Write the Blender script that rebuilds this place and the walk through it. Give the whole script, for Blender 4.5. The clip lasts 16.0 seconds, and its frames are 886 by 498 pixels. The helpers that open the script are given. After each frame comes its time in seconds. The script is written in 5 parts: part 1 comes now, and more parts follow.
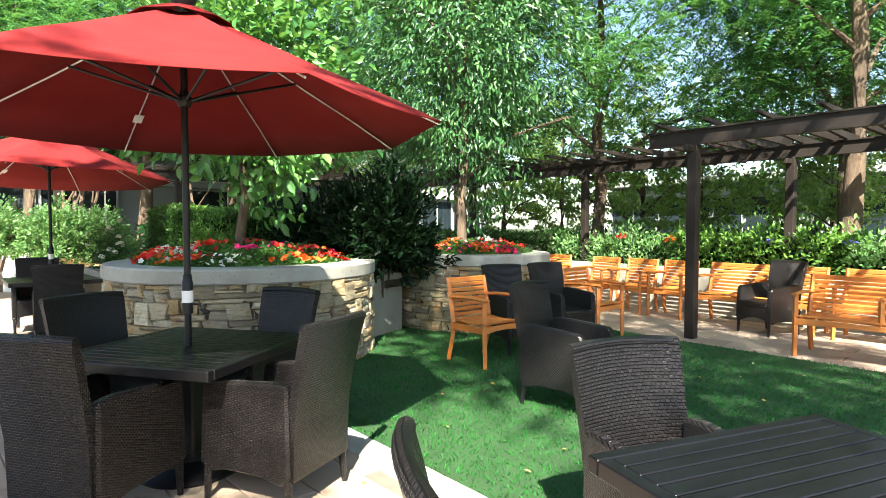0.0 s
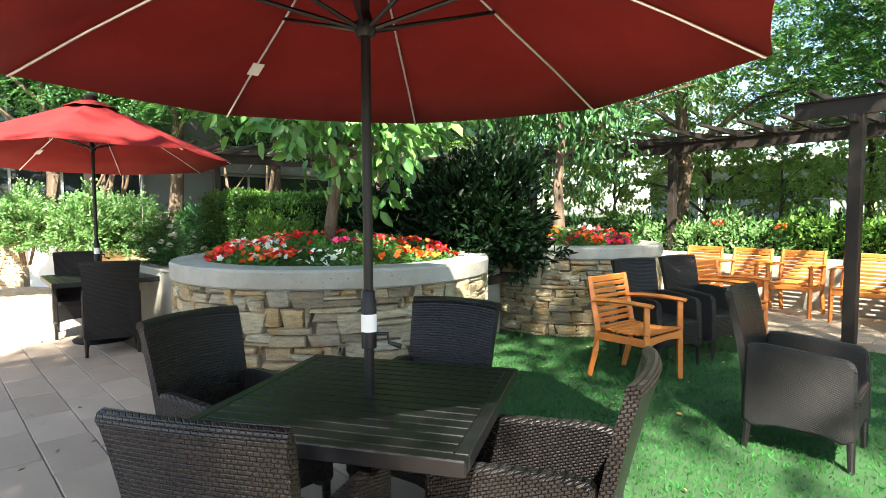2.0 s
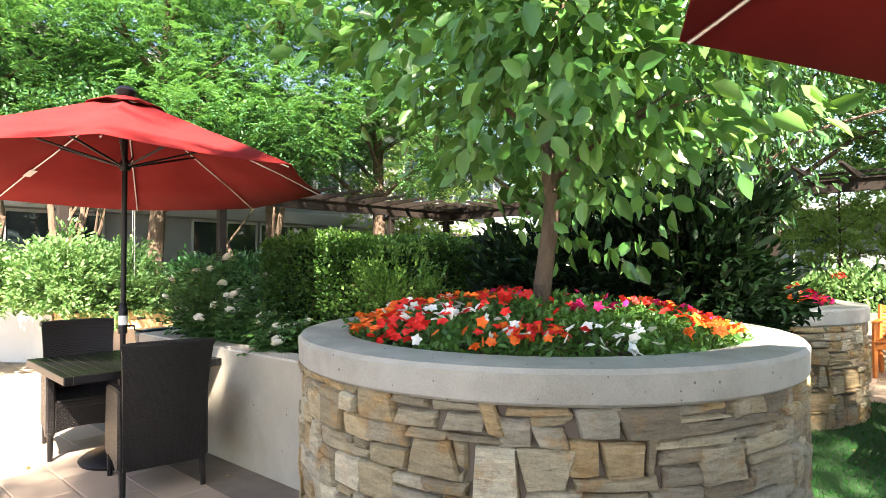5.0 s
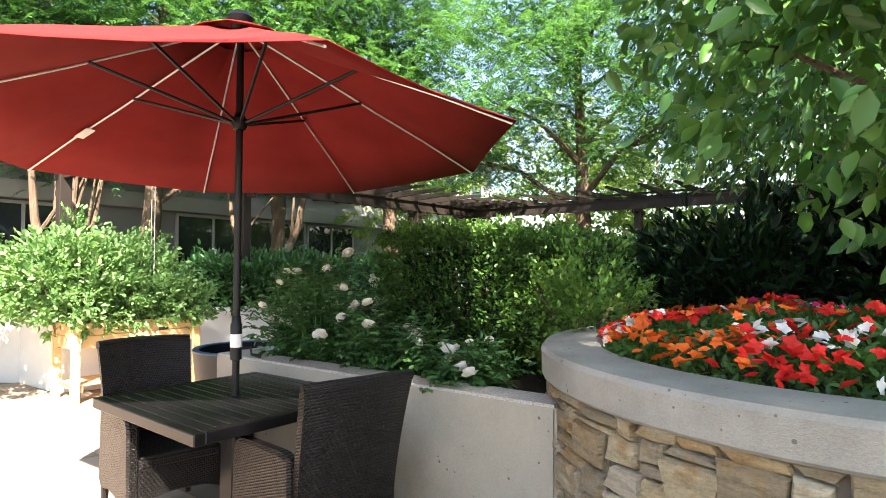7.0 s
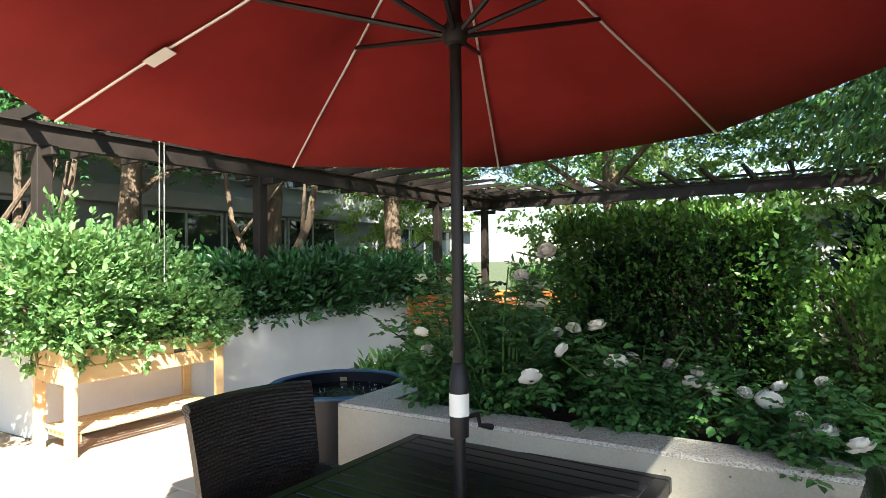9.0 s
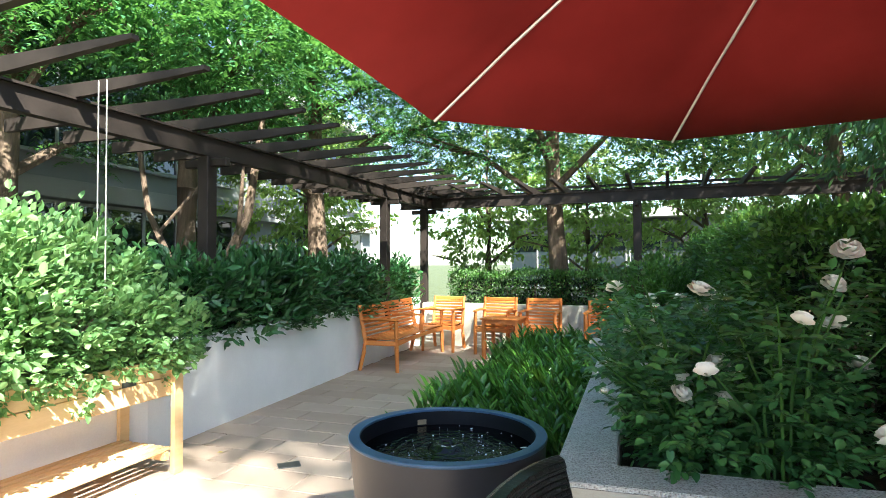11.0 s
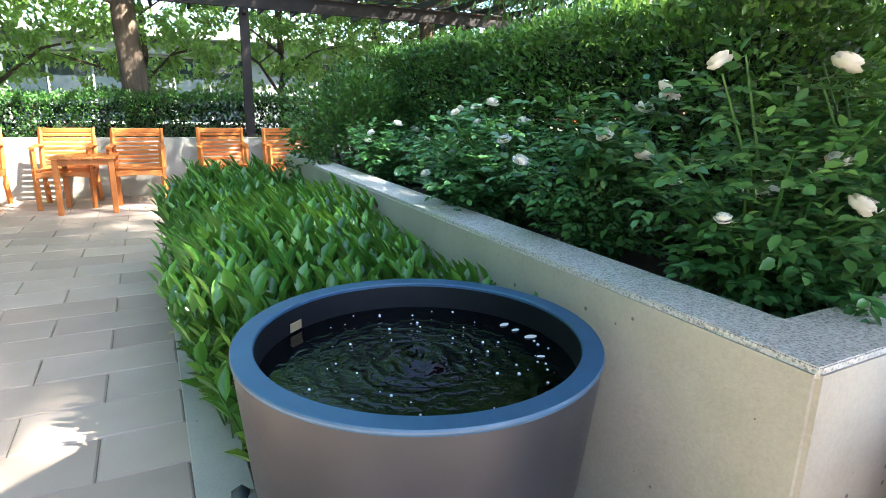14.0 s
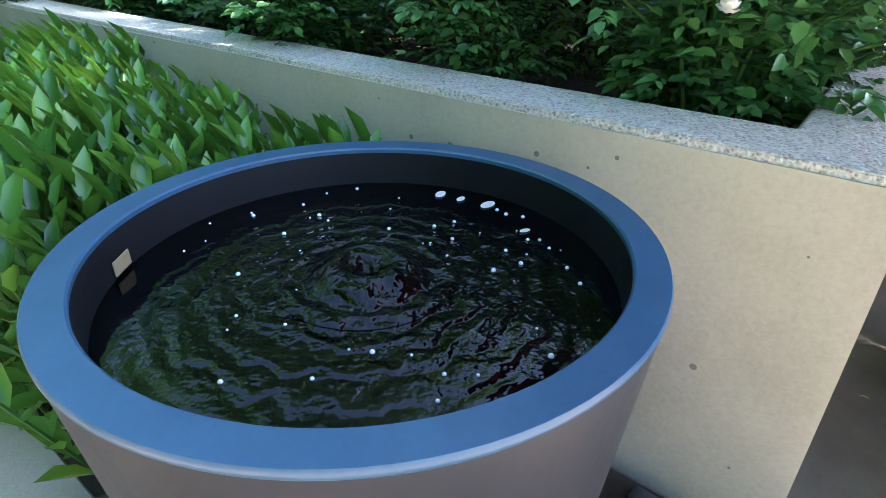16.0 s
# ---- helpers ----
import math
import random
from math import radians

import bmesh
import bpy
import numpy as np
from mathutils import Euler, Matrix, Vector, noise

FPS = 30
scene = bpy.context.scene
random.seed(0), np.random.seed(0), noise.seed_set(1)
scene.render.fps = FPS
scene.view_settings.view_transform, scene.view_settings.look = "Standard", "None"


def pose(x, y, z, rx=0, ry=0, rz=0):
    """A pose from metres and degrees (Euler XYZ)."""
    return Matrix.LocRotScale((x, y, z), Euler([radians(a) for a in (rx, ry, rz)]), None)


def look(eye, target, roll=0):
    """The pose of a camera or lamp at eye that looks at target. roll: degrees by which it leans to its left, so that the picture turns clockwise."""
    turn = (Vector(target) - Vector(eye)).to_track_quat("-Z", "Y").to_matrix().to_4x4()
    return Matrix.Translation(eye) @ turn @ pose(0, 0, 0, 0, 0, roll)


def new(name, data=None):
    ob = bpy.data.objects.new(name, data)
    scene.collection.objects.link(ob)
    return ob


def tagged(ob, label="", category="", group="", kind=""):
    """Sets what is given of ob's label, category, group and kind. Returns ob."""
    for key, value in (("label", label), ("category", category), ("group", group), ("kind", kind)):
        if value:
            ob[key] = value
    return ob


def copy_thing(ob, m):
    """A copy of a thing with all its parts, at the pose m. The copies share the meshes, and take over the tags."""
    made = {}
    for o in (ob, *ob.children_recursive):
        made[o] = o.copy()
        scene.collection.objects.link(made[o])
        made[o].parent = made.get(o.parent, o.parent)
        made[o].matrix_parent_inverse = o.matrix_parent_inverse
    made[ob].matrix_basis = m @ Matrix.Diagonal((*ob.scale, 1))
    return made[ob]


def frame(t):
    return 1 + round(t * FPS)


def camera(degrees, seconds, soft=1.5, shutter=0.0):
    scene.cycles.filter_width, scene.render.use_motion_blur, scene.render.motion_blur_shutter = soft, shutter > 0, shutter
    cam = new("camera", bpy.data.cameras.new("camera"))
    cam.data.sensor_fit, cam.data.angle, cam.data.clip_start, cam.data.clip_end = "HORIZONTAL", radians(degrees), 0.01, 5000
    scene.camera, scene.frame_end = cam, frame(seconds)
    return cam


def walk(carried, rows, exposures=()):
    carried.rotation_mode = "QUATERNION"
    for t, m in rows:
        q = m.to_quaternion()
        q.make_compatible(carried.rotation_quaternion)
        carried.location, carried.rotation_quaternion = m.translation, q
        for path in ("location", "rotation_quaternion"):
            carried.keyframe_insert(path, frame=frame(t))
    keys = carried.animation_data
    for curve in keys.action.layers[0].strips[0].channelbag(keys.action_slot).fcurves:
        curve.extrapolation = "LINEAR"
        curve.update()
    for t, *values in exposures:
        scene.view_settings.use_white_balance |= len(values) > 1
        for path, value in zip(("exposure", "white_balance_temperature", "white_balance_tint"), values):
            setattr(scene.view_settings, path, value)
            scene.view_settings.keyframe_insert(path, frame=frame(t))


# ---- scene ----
cam = camera(75.3, 16.0, soft=0.85)
PATH = [
    (0, (0.970, 0.266, 1.451), (0.783, 2.256, 1.371), 0.1),
    (0.5, (0.623, 0.463, 1.461), (0.485, 2.458, 1.388), -0.1),
    (1, (0.306, 0.722, 1.474), (0.147, 2.716, 1.430), -0.2),
    (1.5, (-0.003, 0.993, 1.463), (-0.149, 2.985, 1.371), -0.2),
    (2, (-0.314, 1.269, 1.473), (-0.522, 3.253, 1.342), -0.2),
    (2.5, (-0.627, 1.568, 1.484), (-0.928, 3.543, 1.380), -0.3),
    (3, (-0.966, 1.846, 1.492), (-1.253, 3.825, 1.435), -0.2),
    (5.5, (-2.959, 3.314, 1.458), (-2.859, 5.311, 1.511), -0.1),
    (6, (-3.356, 3.588, 1.465), (-3.193, 5.582, 1.478), 0.1),
    (6.5, (-3.729, 3.918, 1.454), (-3.562, 5.911, 1.482), 0.2),
    (7, (-4.121, 4.233, 1.443), (-3.949, 6.224, 1.499), 0.3),
    (7.5, (-4.452, 4.546, 1.417), (-4.264, 6.538, 1.463), 0.5),
    (8, (-4.763, 4.919, 1.436), (-4.629, 6.914, 1.450), 0.4),
    (8.5, (-5.041, 5.288, 1.488), (-4.806, 7.273, 1.513), -0.2),
    (11, (-6.315, 6.870, 1.484), (-5.542, 8.715, 1.531), -0.2),
    (11.5, (-6.491, 7.215, 1.460), (-5.508, 8.956, 1.419), -0.1),
    (12, (-6.587, 7.573, 1.405), (-5.400, 9.180, 1.310), 0.0),
    (12.5, (-6.660, 7.877, 1.374), (-5.244, 9.279, 1.202), 0.3),
    (13, (-6.687, 8.149, 1.358), (-5.104, 9.343, 1.097), 0.7),
    (13.5, (-6.603, 8.425, 1.318), (-4.887, 9.378, 0.932), 1.0),
    (14, (-6.495, 8.660, 1.279), (-4.693, 9.374, 0.787), 1.3),
    (14.5, (-6.357, 8.864, 1.242), (-4.514, 9.304, 0.601), 1.2),
    (15, (-6.208, 9.013, 1.188), (-4.385, 9.260, 0.403), 1.1),
    (15.5, (-6.106, 9.081, 1.147), (-4.316, 9.092, 0.254), 0.8),
    (16, (-6.080, 9.102, 1.133), (-4.327, 9.011, 0.174), 0.6),
]
walk(cam, [(t, look(eye, target, roll)) for t, eye, target, roll in PATH], exposures=[(0.0, 2.45, 6500, 8), (1.5, 2.6, 6600, 8), (3.0, 3.0, 6700, 8), (5.5, 3.0, 7100, 18), (7.0, 2.85, 6900, 16), (8.5, 2.45, 6500, 10), (11.0, 2.85, 6100, 8), (12.5, 3.05, 6000, 10), (13.5, 3.4, 6000, 12), (14.0, 3.75, 6000, 12), (14.5, 3.65, 5900, 12), (16.0, 4.0, 5900, 14)])

# ---- sky and sun ----
SUN_EL, SUN_AZ = radians(47), radians(177)          # azimuth from +y towards +x
world = bpy.data.worlds.new("world")
scene.world = world
world.use_nodes = True
wn = world.node_tree.nodes
sky = wn.new("ShaderNodeTexSky")
sky.sky_type = "NISHITA"
sky.sun_disc = False
sky.sun_elevation = SUN_EL
sky.sun_rotation = SUN_AZ
wn["Background"].inputs["Strength"].default_value = 0.07
world.node_tree.links.new(sky.outputs["Color"], wn["Background"].inputs["Color"])
sun_data = bpy.data.lights.new("sun", "SUN")
sun_data.energy = 5.0
sun_data.angle = radians(0.6)
sun_data.color = (1.0, 0.94, 0.82)
sun_dir = Vector((math.sin(SUN_AZ) * math.cos(SUN_EL), math.cos(SUN_AZ) * math.cos(SUN_EL), math.sin(SUN_EL)))
sun = new("sun", sun_data)
sun.matrix_world = look(sun_dir * 40, (0, 0, 0))

# ---- materials ----
def nodes_of(name):
    m = bpy.data.materials.new(name)
    m.use_nodes = True
    nt = m.node_tree
    return m, nt, nt.nodes["Principled BSDF"]


def ramp(nt, fac, stops):
    r = nt.nodes.new("ShaderNodeValToRGB")
    while len(r.color_ramp.elements) < len(stops):
        r.color_ramp.elements.new(0.5)
    for e, (p, c) in zip(r.color_ramp.elements, stops):
        e.position, e.color = p, (*c, 1)
    nt.links.new(fac, r.inputs["Fac"])
    return r.outputs["Color"]


def noise_tex(nt, scale, detail=6, rough=0.6, coord="Object", stretch=None):
    tc = nt.nodes.new("ShaderNodeTexCoord")
    n = nt.nodes.new("ShaderNodeTexNoise")
    n.inputs["Scale"].default_value, n.inputs["Detail"].default_value, n.inputs["Roughness"].default_value = scale, detail, rough
    src = tc.outputs[coord]
    if stretch:
        mp = nt.nodes.new("ShaderNodeMapping")
        mp.inputs["Scale"].default_value = stretch
        nt.links.new(src, mp.inputs["Vector"])
        src = mp.outputs["Vector"]
    nt.links.new(src, n.inputs["Vector"])
    return n.outputs["Fac"]


def mixc(nt, fac, a, b, mode="MIX"):
    m = nt.nodes.new("ShaderNodeMix")
    m.data_type, m.blend_type = "RGBA", mode
    for sock, v in ((m.inputs[0], fac), (m.inputs[6], a), (m.inputs[7], b)):
        if hasattr(v, "is_linked"):
            nt.links.new(v, sock)
        else:
            sock.default_value = v if isinstance(v, float) else (*v, 1)
    return m.outputs[2]


def mathn(nt, op, a, b=0.0):
    m = nt.nodes.new("ShaderNodeMath")
    m.operation = op
    for sock, v in ((m.inputs[0], a), (m.inputs[1], b)):
        if hasattr(v, "is_linked"):
            nt.links.new(v, sock)
        else:
            sock.default_value = v
    return m.outputs[0]


def bump(nt, bsdf, height, strength, dist):
    b = nt.nodes.new("ShaderNodeBump")
    b.inputs["Strength"].default_value, b.inputs["Distance"].default_value = strength, dist
    nt.links.new(height, b.inputs["Height"])
    nt.links.new(b.outputs["Normal"], bsdf.inputs["Normal"])
    return b


def rnd(nt):
    """A number per piece: by object, and by island inside joined meshes."""
    oi, ge = nt.nodes.new("ShaderNodeObjectInfo"), nt.nodes.new("ShaderNodeNewGeometry")
    return mathn(nt, "FRACT", mathn(nt, "ADD", oi.outputs["Random"], ge.outputs["Random Per Island"]))


def surface(name, stops, scale=4.0, fine=60.0, rough=0.8, strength=0.3, dist=0.01, metal=0.0, per_piece=0.0, stretch=None, spec=0.5):
    """A solid with two scales of noise: stains and grain, and a fine relief."""
    m, nt, b = nodes_of(name)
    big = noise_tex(nt, scale, 5, 0.6, stretch=stretch)
    small = noise_tex(nt, fine, 8, 0.7, stretch=stretch)
    f = mathn(nt, "ADD", mathn(nt, "MULTIPLY", big, 0.65), mathn(nt, "MULTIPLY", small, 0.35))
    if per_piece:
        f = mathn(nt, "ADD", mathn(nt, "MULTIPLY", f, 1 - per_piece), mathn(nt, "MULTIPLY", rnd(nt), per_piece))
    nt.links.new(ramp(nt, f, stops), b.inputs["Base Color"])
    b.inputs["Metallic"].default_value = metal
    b.inputs["Specular IOR Level"].default_value = spec
    nt.links.new(mathn(nt, "ADD", mathn(nt, "MULTIPLY", small, 0.2), rough - 0.1), b.inputs["Roughness"])
    bump(nt, b, mathn(nt, "ADD", small, mathn(nt, "MULTIPLY", big, 0.5)), strength, dist)
    return m


def leaf_mat(name, dark, mid, light, glow, trans=0.35, rough=0.45, spec=0.4):
    """Leaves: colour by leaf and by clump, some light passes through."""
    m, nt, b = nodes_of(name)
    ge = nt.nodes.new("ShaderNodeNewGeometry")
    clump = noise_tex(nt, 1.7, 3, 0.6)
    f = mathn(nt, "ADD", mathn(nt, "MULTIPLY", ge.outputs["Random Per Island"], 0.55), mathn(nt, "MULTIPLY", clump, 0.5))
    col = ramp(nt, f, [(0.15, dark), (0.5, mid), (0.9, light)])
    nt.links.new(col, b.inputs["Base Color"])
    b.inputs["Roughness"].default_value = rough
    b.inputs["Specular IOR Level"].default_value = spec
    tr = nt.nodes.new("ShaderNodeBsdfTranslucent")
    nt.links.new(mixc(nt, 0.6, col, glow), tr.inputs["Color"])
    mx = nt.nodes.new("ShaderNodeMixShader")
    mx.inputs[0].default_value = trans
    nt.links.new(b.outputs[0], mx.inputs[1])
    nt.links.new(tr.outputs[0], mx.inputs[2])
    nt.links.new(mx.outputs[0], nt.nodes["Material Output"].inputs["Surface"])
    return m


CONCRETE = surface("concrete", [(0.3, (0.24, 0.225, 0.18)), (0.5, (0.34, 0.32, 0.262)), (0.7, (0.42, 0.395, 0.33))], 1.6, 90, 0.85, 0.35, 0.006)


def pitted(m, scale, size, dark):
    """Small dark air holes scattered over cast concrete."""
    nt = m.node_tree
    b = nt.nodes["Principled BSDF"]
    col = b.inputs["Base Color"].links[0].from_socket
    tc = nt.nodes.new("ShaderNodeTexCoord")
    v = nt.nodes.new("ShaderNodeTexVoronoi")
    v.inputs["Scale"].default_value = scale
    nt.links.new(tc.outputs["Object"], v.inputs["Vector"])
    sep = nt.nodes.new("ShaderNodeSeparateColor")
    nt.links.new(v.outputs["Color"], sep.inputs[0])
    hole = mathn(nt, "LESS_THAN", v.outputs["Distance"], mathn(nt, "MULTIPLY", mathn(nt, "POWER", sep.outputs[0], 6.0), size))
    nt.links.new(mixc(nt, mathn(nt, "MULTIPLY", hole, 0.8), col, dark), b.inputs["Base Color"])
    return m


pitted(CONCRETE, 26, 0.20, (0.09, 0.085, 0.075))
COPING = surface("pitted_coping", [(0.3, (0.23, 0.22, 0.185)), (0.5, (0.34, 0.33, 0.285)), (0.72, (0.44, 0.43, 0.38))], 3.0, 110, 0.85, 0.6, 0.01)
pitted(COPING, 34, 0.26, (0.10, 0.095, 0.085))
def aggregate():
    m, nt, b = nodes_of("pitted_aggregate")
    tc = nt.nodes.new("ShaderNodeTexCoord")
    v = nt.nodes.new("ShaderNodeTexVoronoi")
    v.inputs["Scale"].default_value = 130
    nt.links.new(tc.outputs["Object"], v.inputs["Vector"])
    n = noise_tex(nt, 45, 6, 0.75)
    f = mathn(nt, "ADD", mathn(nt, "MULTIPLY", v.outputs["Distance"], 0.5), mathn(nt, "MULTIPLY", n, 0.6))
    nt.links.new(ramp(nt, f, [(0.33, (0.19, 0.18, 0.155)), (0.46, (0.40, 0.385, 0.34)), (0.7, (0.55, 0.53, 0.48))]), b.inputs["Base Color"])
    b.inputs["Roughness"].default_value = 0.85
    bump(nt, b, f, 0.9, 0.01)
    return m


AGGREGATE = aggregate()
WHITEWALL = surface("pale_render", [(0.3, (0.56, 0.56, 0.55)), (0.5, (0.66, 0.66, 0.65)), (0.7, (0.74, 0.74, 0.73))], 1.2, 80, 0.85, 0.25, 0.005)
PAVER = surface("paver", [(0.2, (0.26, 0.193, 0.144)), (0.5, (0.345, 0.264, 0.198)), (0.8, (0.415, 0.330, 0.253))], 2.5, 120, 0.85, 0.3, 0.004, per_piece=0.35)
JOINT = surface("joint_sand", [(0.3, (0.12, 0.10, 0.08)), (0.7, (0.20, 0.165, 0.13))], 6, 150, 0.95, 0.4, 0.004)
SOIL = surface("soil", [(0.3, (0.02, 0.015, 0.01)), (0.7, (0.06, 0.045, 0.03))], 8, 60, 0.95, 0.9, 0.03)
EARTH = surface("ground_cover", [(0.3, (0.03, 0.04, 0.015)), (0.7, (0.07, 0.09, 0.03))], 0.8, 20, 0.95, 0.6, 0.05)


def ledge_stone():
    """Split-faced sandstone: tint by stone, bedding streaks, rusty stains and rough relief."""
    m, nt, b = nodes_of("ledge_stone")
    tint = ramp(nt, rnd(nt), [(0.0, (0.27, 0.225, 0.155)), (0.18, (0.47, 0.39, 0.24)), (0.36, (0.38, 0.34, 0.25)), (0.52, (0.60, 0.52, 0.34)), (0.66, (0.52, 0.37, 0.18)), (0.80, (0.43, 0.39, 0.295)), (1.0, (0.72, 0.66, 0.48))])
    streak = noise_tex(nt, 7, 8, 0.72, stretch=(1, 1, 5))
    grain = noise_tex(nt, 70, 8, 0.75)
    rust = noise_tex(nt, 5.5, 6, 0.65)
    shade = ramp(nt, mathn(nt, "ADD", mathn(nt, "MULTIPLY", streak, 0.62), mathn(nt, "MULTIPLY", grain, 0.38)), [(0.30, (0.36, 0.34, 0.31)), (0.46, (0.86, 0.85, 0.83)), (0.62, (1.25, 1.24, 1.22))])
    stained = mixc(nt, ramp(nt, rust, [(0.52, (0, 0, 0)), (0.64, (0.7, 0.7, 0.7))]), tint, (0.46, 0.27, 0.10))
    nt.links.new(mixc(nt, 1.0, stained, shade, "MULTIPLY"), b.inputs["Base Color"])
    b.inputs["Roughness"].default_value = 0.88
    b.inputs["Specular IOR Level"].default_value = 0.3
    bump(nt, b, mathn(nt, "ADD", mathn(nt, "MULTIPLY", streak, 1.0), mathn(nt, "MULTIPLY", grain, 0.25)), 1.0, 0.045)
    return m


STONE = ledge_stone()
TURF = surface("turf_base", [(0.3, (0.015, 0.05, 0.012)), (0.7, (0.03, 0.10, 0.025))], 3, 150, 0.9, 0.8, 0.02)
TEAK = surface("oiled_teak", [(0.25, (0.38, 0.108, 0.017)), (0.5, (0.52, 0.168, 0.032)), (0.75, (0.62, 0.235, 0.055))], 3, 40, 0.5, 0.15, 0.003, stretch=(1, 6, 6), per_piece=0.25)
CEDAR = surface("pale_cedar", [(0.25, (0.50, 0.32, 0.15)), (0.5, (0.62, 0.42, 0.21)), (0.75, (0.70, 0.51, 0.29))], 3, 40, 0.65, 0.2, 0.003, stretch=(1, 6, 6), per_piece=0.25)
STEEL = surface("brown_painted_steel", [(0.3, (0.015, 0.012, 0.010)), (0.7, (0.032, 0.025, 0.021))], 4, 80, 0.55, 0.1, 0.002, spec=0.2)
BLACKPAINT = surface("black_painted_aluminium", [(0.3, (0.005, 0.005, 0.006)), (0.7, (0.010, 0.010, 0.012))], 4, 80, 0.42, 0.08, 0.001, spec=0.3)
TABLETOP = surface("black_slats", [(0.3, (0.002, 0.002, 0.0025)), (0.7, (0.0055, 0.0055, 0.007))], 3, 60, 0.36, 0.15, 0.001, stretch=(8, 1, 1), spec=0.4)
CHROME = surface("aluminium_rib", [(0.3, (0.6, 0.6, 0.6)), (0.7, (0.75, 0.75, 0.74))], 4, 80, 0.4, 0.05, 0.001, metal=0.6)
BARK = surface("bark", [(0.25, (0.05, 0.035, 0.025)), (0.5, (0.13, 0.09, 0.06)), (0.75, (0.24, 0.17, 0.11))], 5, 30, 0.9, 0.9, 0.03, stretch=(3, 3, 0.6))
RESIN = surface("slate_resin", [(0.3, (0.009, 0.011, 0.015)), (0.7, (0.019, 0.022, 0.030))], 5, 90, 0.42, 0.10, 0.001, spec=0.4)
# Same pot as RESIN; the sky's reflection is put into this bluer base.
RIM = surface("sky_reflection_rim", [(0.3, (0.020, 0.058, 0.112)), (0.7, (0.040, 0.098, 0.175))], 6, 90, 0.38, 0.12, 0.001, spec=0.45)
RESIN_IN = surface("pot_lining", [(0.3, (0.003, 0.0035, 0.005)), (0.7, (0.008, 0.009, 0.012))], 5, 90, 0.6, 0.1, 0.002, spec=0.2)
FOAM = surface("foam_bubble", [(0.3, (0.55, 0.60, 0.68)), (0.7, (0.75, 0.78, 0.82))], 5, 90, 0.15, 0.05, 0.001)
PEBBLE = surface("dark_pebble", [(0.3, (0.03, 0.035, 0.04)), (0.7, (0.12, 0.13, 0.14))], 9, 70, 0.55, 0.2, 0.003, per_piece=0.5)
PAPER = surface("white_tag", [(0.3, (0.72, 0.72, 0.70)), (0.7, (0.82, 0.82, 0.80))], 5, 90, 0.7, 0.1, 0.001)
LABEL = surface("tan_sticker", [(0.3, (0.22, 0.17, 0.09)), (0.7, (0.30, 0.24, 0.14))], 30, 90, 0.6, 0.1, 0.001)
ROPE = surface("twine", [(0.3, (0.5, 0.47, 0.4)), (0.7, (0.62, 0.6, 0.52))], 20, 200, 0.9, 0.2, 0.001)
FACADE = surface("facade_panel", [(0.3, (0.19, 0.20, 0.21)), (0.7, (0.26, 0.27, 0.28))], 0.6, 40, 0.8, 0.1, 0.004)
BAND = surface("white_band", [(0.3, (0.25, 0.25, 0.25)), (0.7, (0.32, 0.32, 0.32))], 0.6, 40, 0.7, 0.1, 0.004)
MULLION = surface("grey_mullion", [(0.3, (0.30, 0.31, 0.32)), (0.7, (0.38, 0.39, 0.40))], 2, 60, 0.5, 0.05, 0.001)
BRONZE = surface("drain_bronze", [(0.3, (0.04, 0.045, 0.04)), (0.7, (0.09, 0.095, 0.085))], 20, 90, 0.5, 0.1, 0.001, metal=0.5)

LEAF_LOCUST = leaf_mat("locust_leaf", (0.016, 0.070, 0.030), (0.052, 0.170, 0.066), (0.13, 0.30, 0.095), (0.20, 0.46, 0.06), 0.34)
LEAF_BACK = leaf_mat("backdrop_leaf", (0.05, 0.12, 0.02), (0.17, 0.30, 0.065), (0.33, 0.46, 0.14), (0.52, 0.66, 0.18), 0.5)
LEAF_MAG = leaf_mat("broad_leaf", (0.020, 0.075, 0.018), (0.060, 0.180, 0.040), (0.17, 0.36, 0.085), (0.25, 0.48, 0.06), 0.24, 0.34, 0.5)
LEAF_MYRTLE = leaf_mat("narrow_leaf", (0.010, 0.045, 0.016), (0.030, 0.100, 0.030), (0.10, 0.23, 0.065), (0.2, 0.40, 0.05), 0.18, 0.35, 0.5)
LEAF_HEDGE = leaf_mat("hedge_leaf", (0.006, 0.021, 0.005), (0.026, 0.085, 0.016), (0.09, 0.21, 0.036), (0.2, 0.4, 0.04), 0.2)
# Rhododendron green; inside the hedges this near-black stands in for shade.
LEAF_DARK = leaf_mat("rhododendron_and_shade_core_leaf", (0.0025, 0.008, 0.003), (0.005, 0.017, 0.006), (0.012, 0.036, 0.011), (0.06, 0.14, 0.03), 0.08, 0.45, 0.2)
LEAF_LAUREL = leaf_mat("laurel_leaf", (0.012, 0.060, 0.010), (0.042, 0.140, 0.020), (0.15, 0.33, 0.050), (0.30, 0.55, 0.05), 0.20, 0.28, 0.6)
LEAF_GLOSS = leaf_mat("glossy_hedge_leaf", (0.009, 0.036, 0.013), (0.03, 0.11, 0.035), (0.06, 0.18, 0.05), (0.15, 0.35, 0.05), 0.25, 0.3, 0.6)
LEAF_BERRY = leaf_mat("berry_leaf", (0.030, 0.084, 0.027), (0.12, 0.26, 0.085), (0.25, 0.40, 0.16), (0.35, 0.55, 0.15), 0.33, 0.5)
LEAF_ROSE = leaf_mat("rose_leaf", (0.013, 0.051, 0.017), (0.06, 0.18, 0.055), (0.14, 0.29, 0.075), (0.15, 0.35, 0.05), 0.22, 0.32, 0.6)
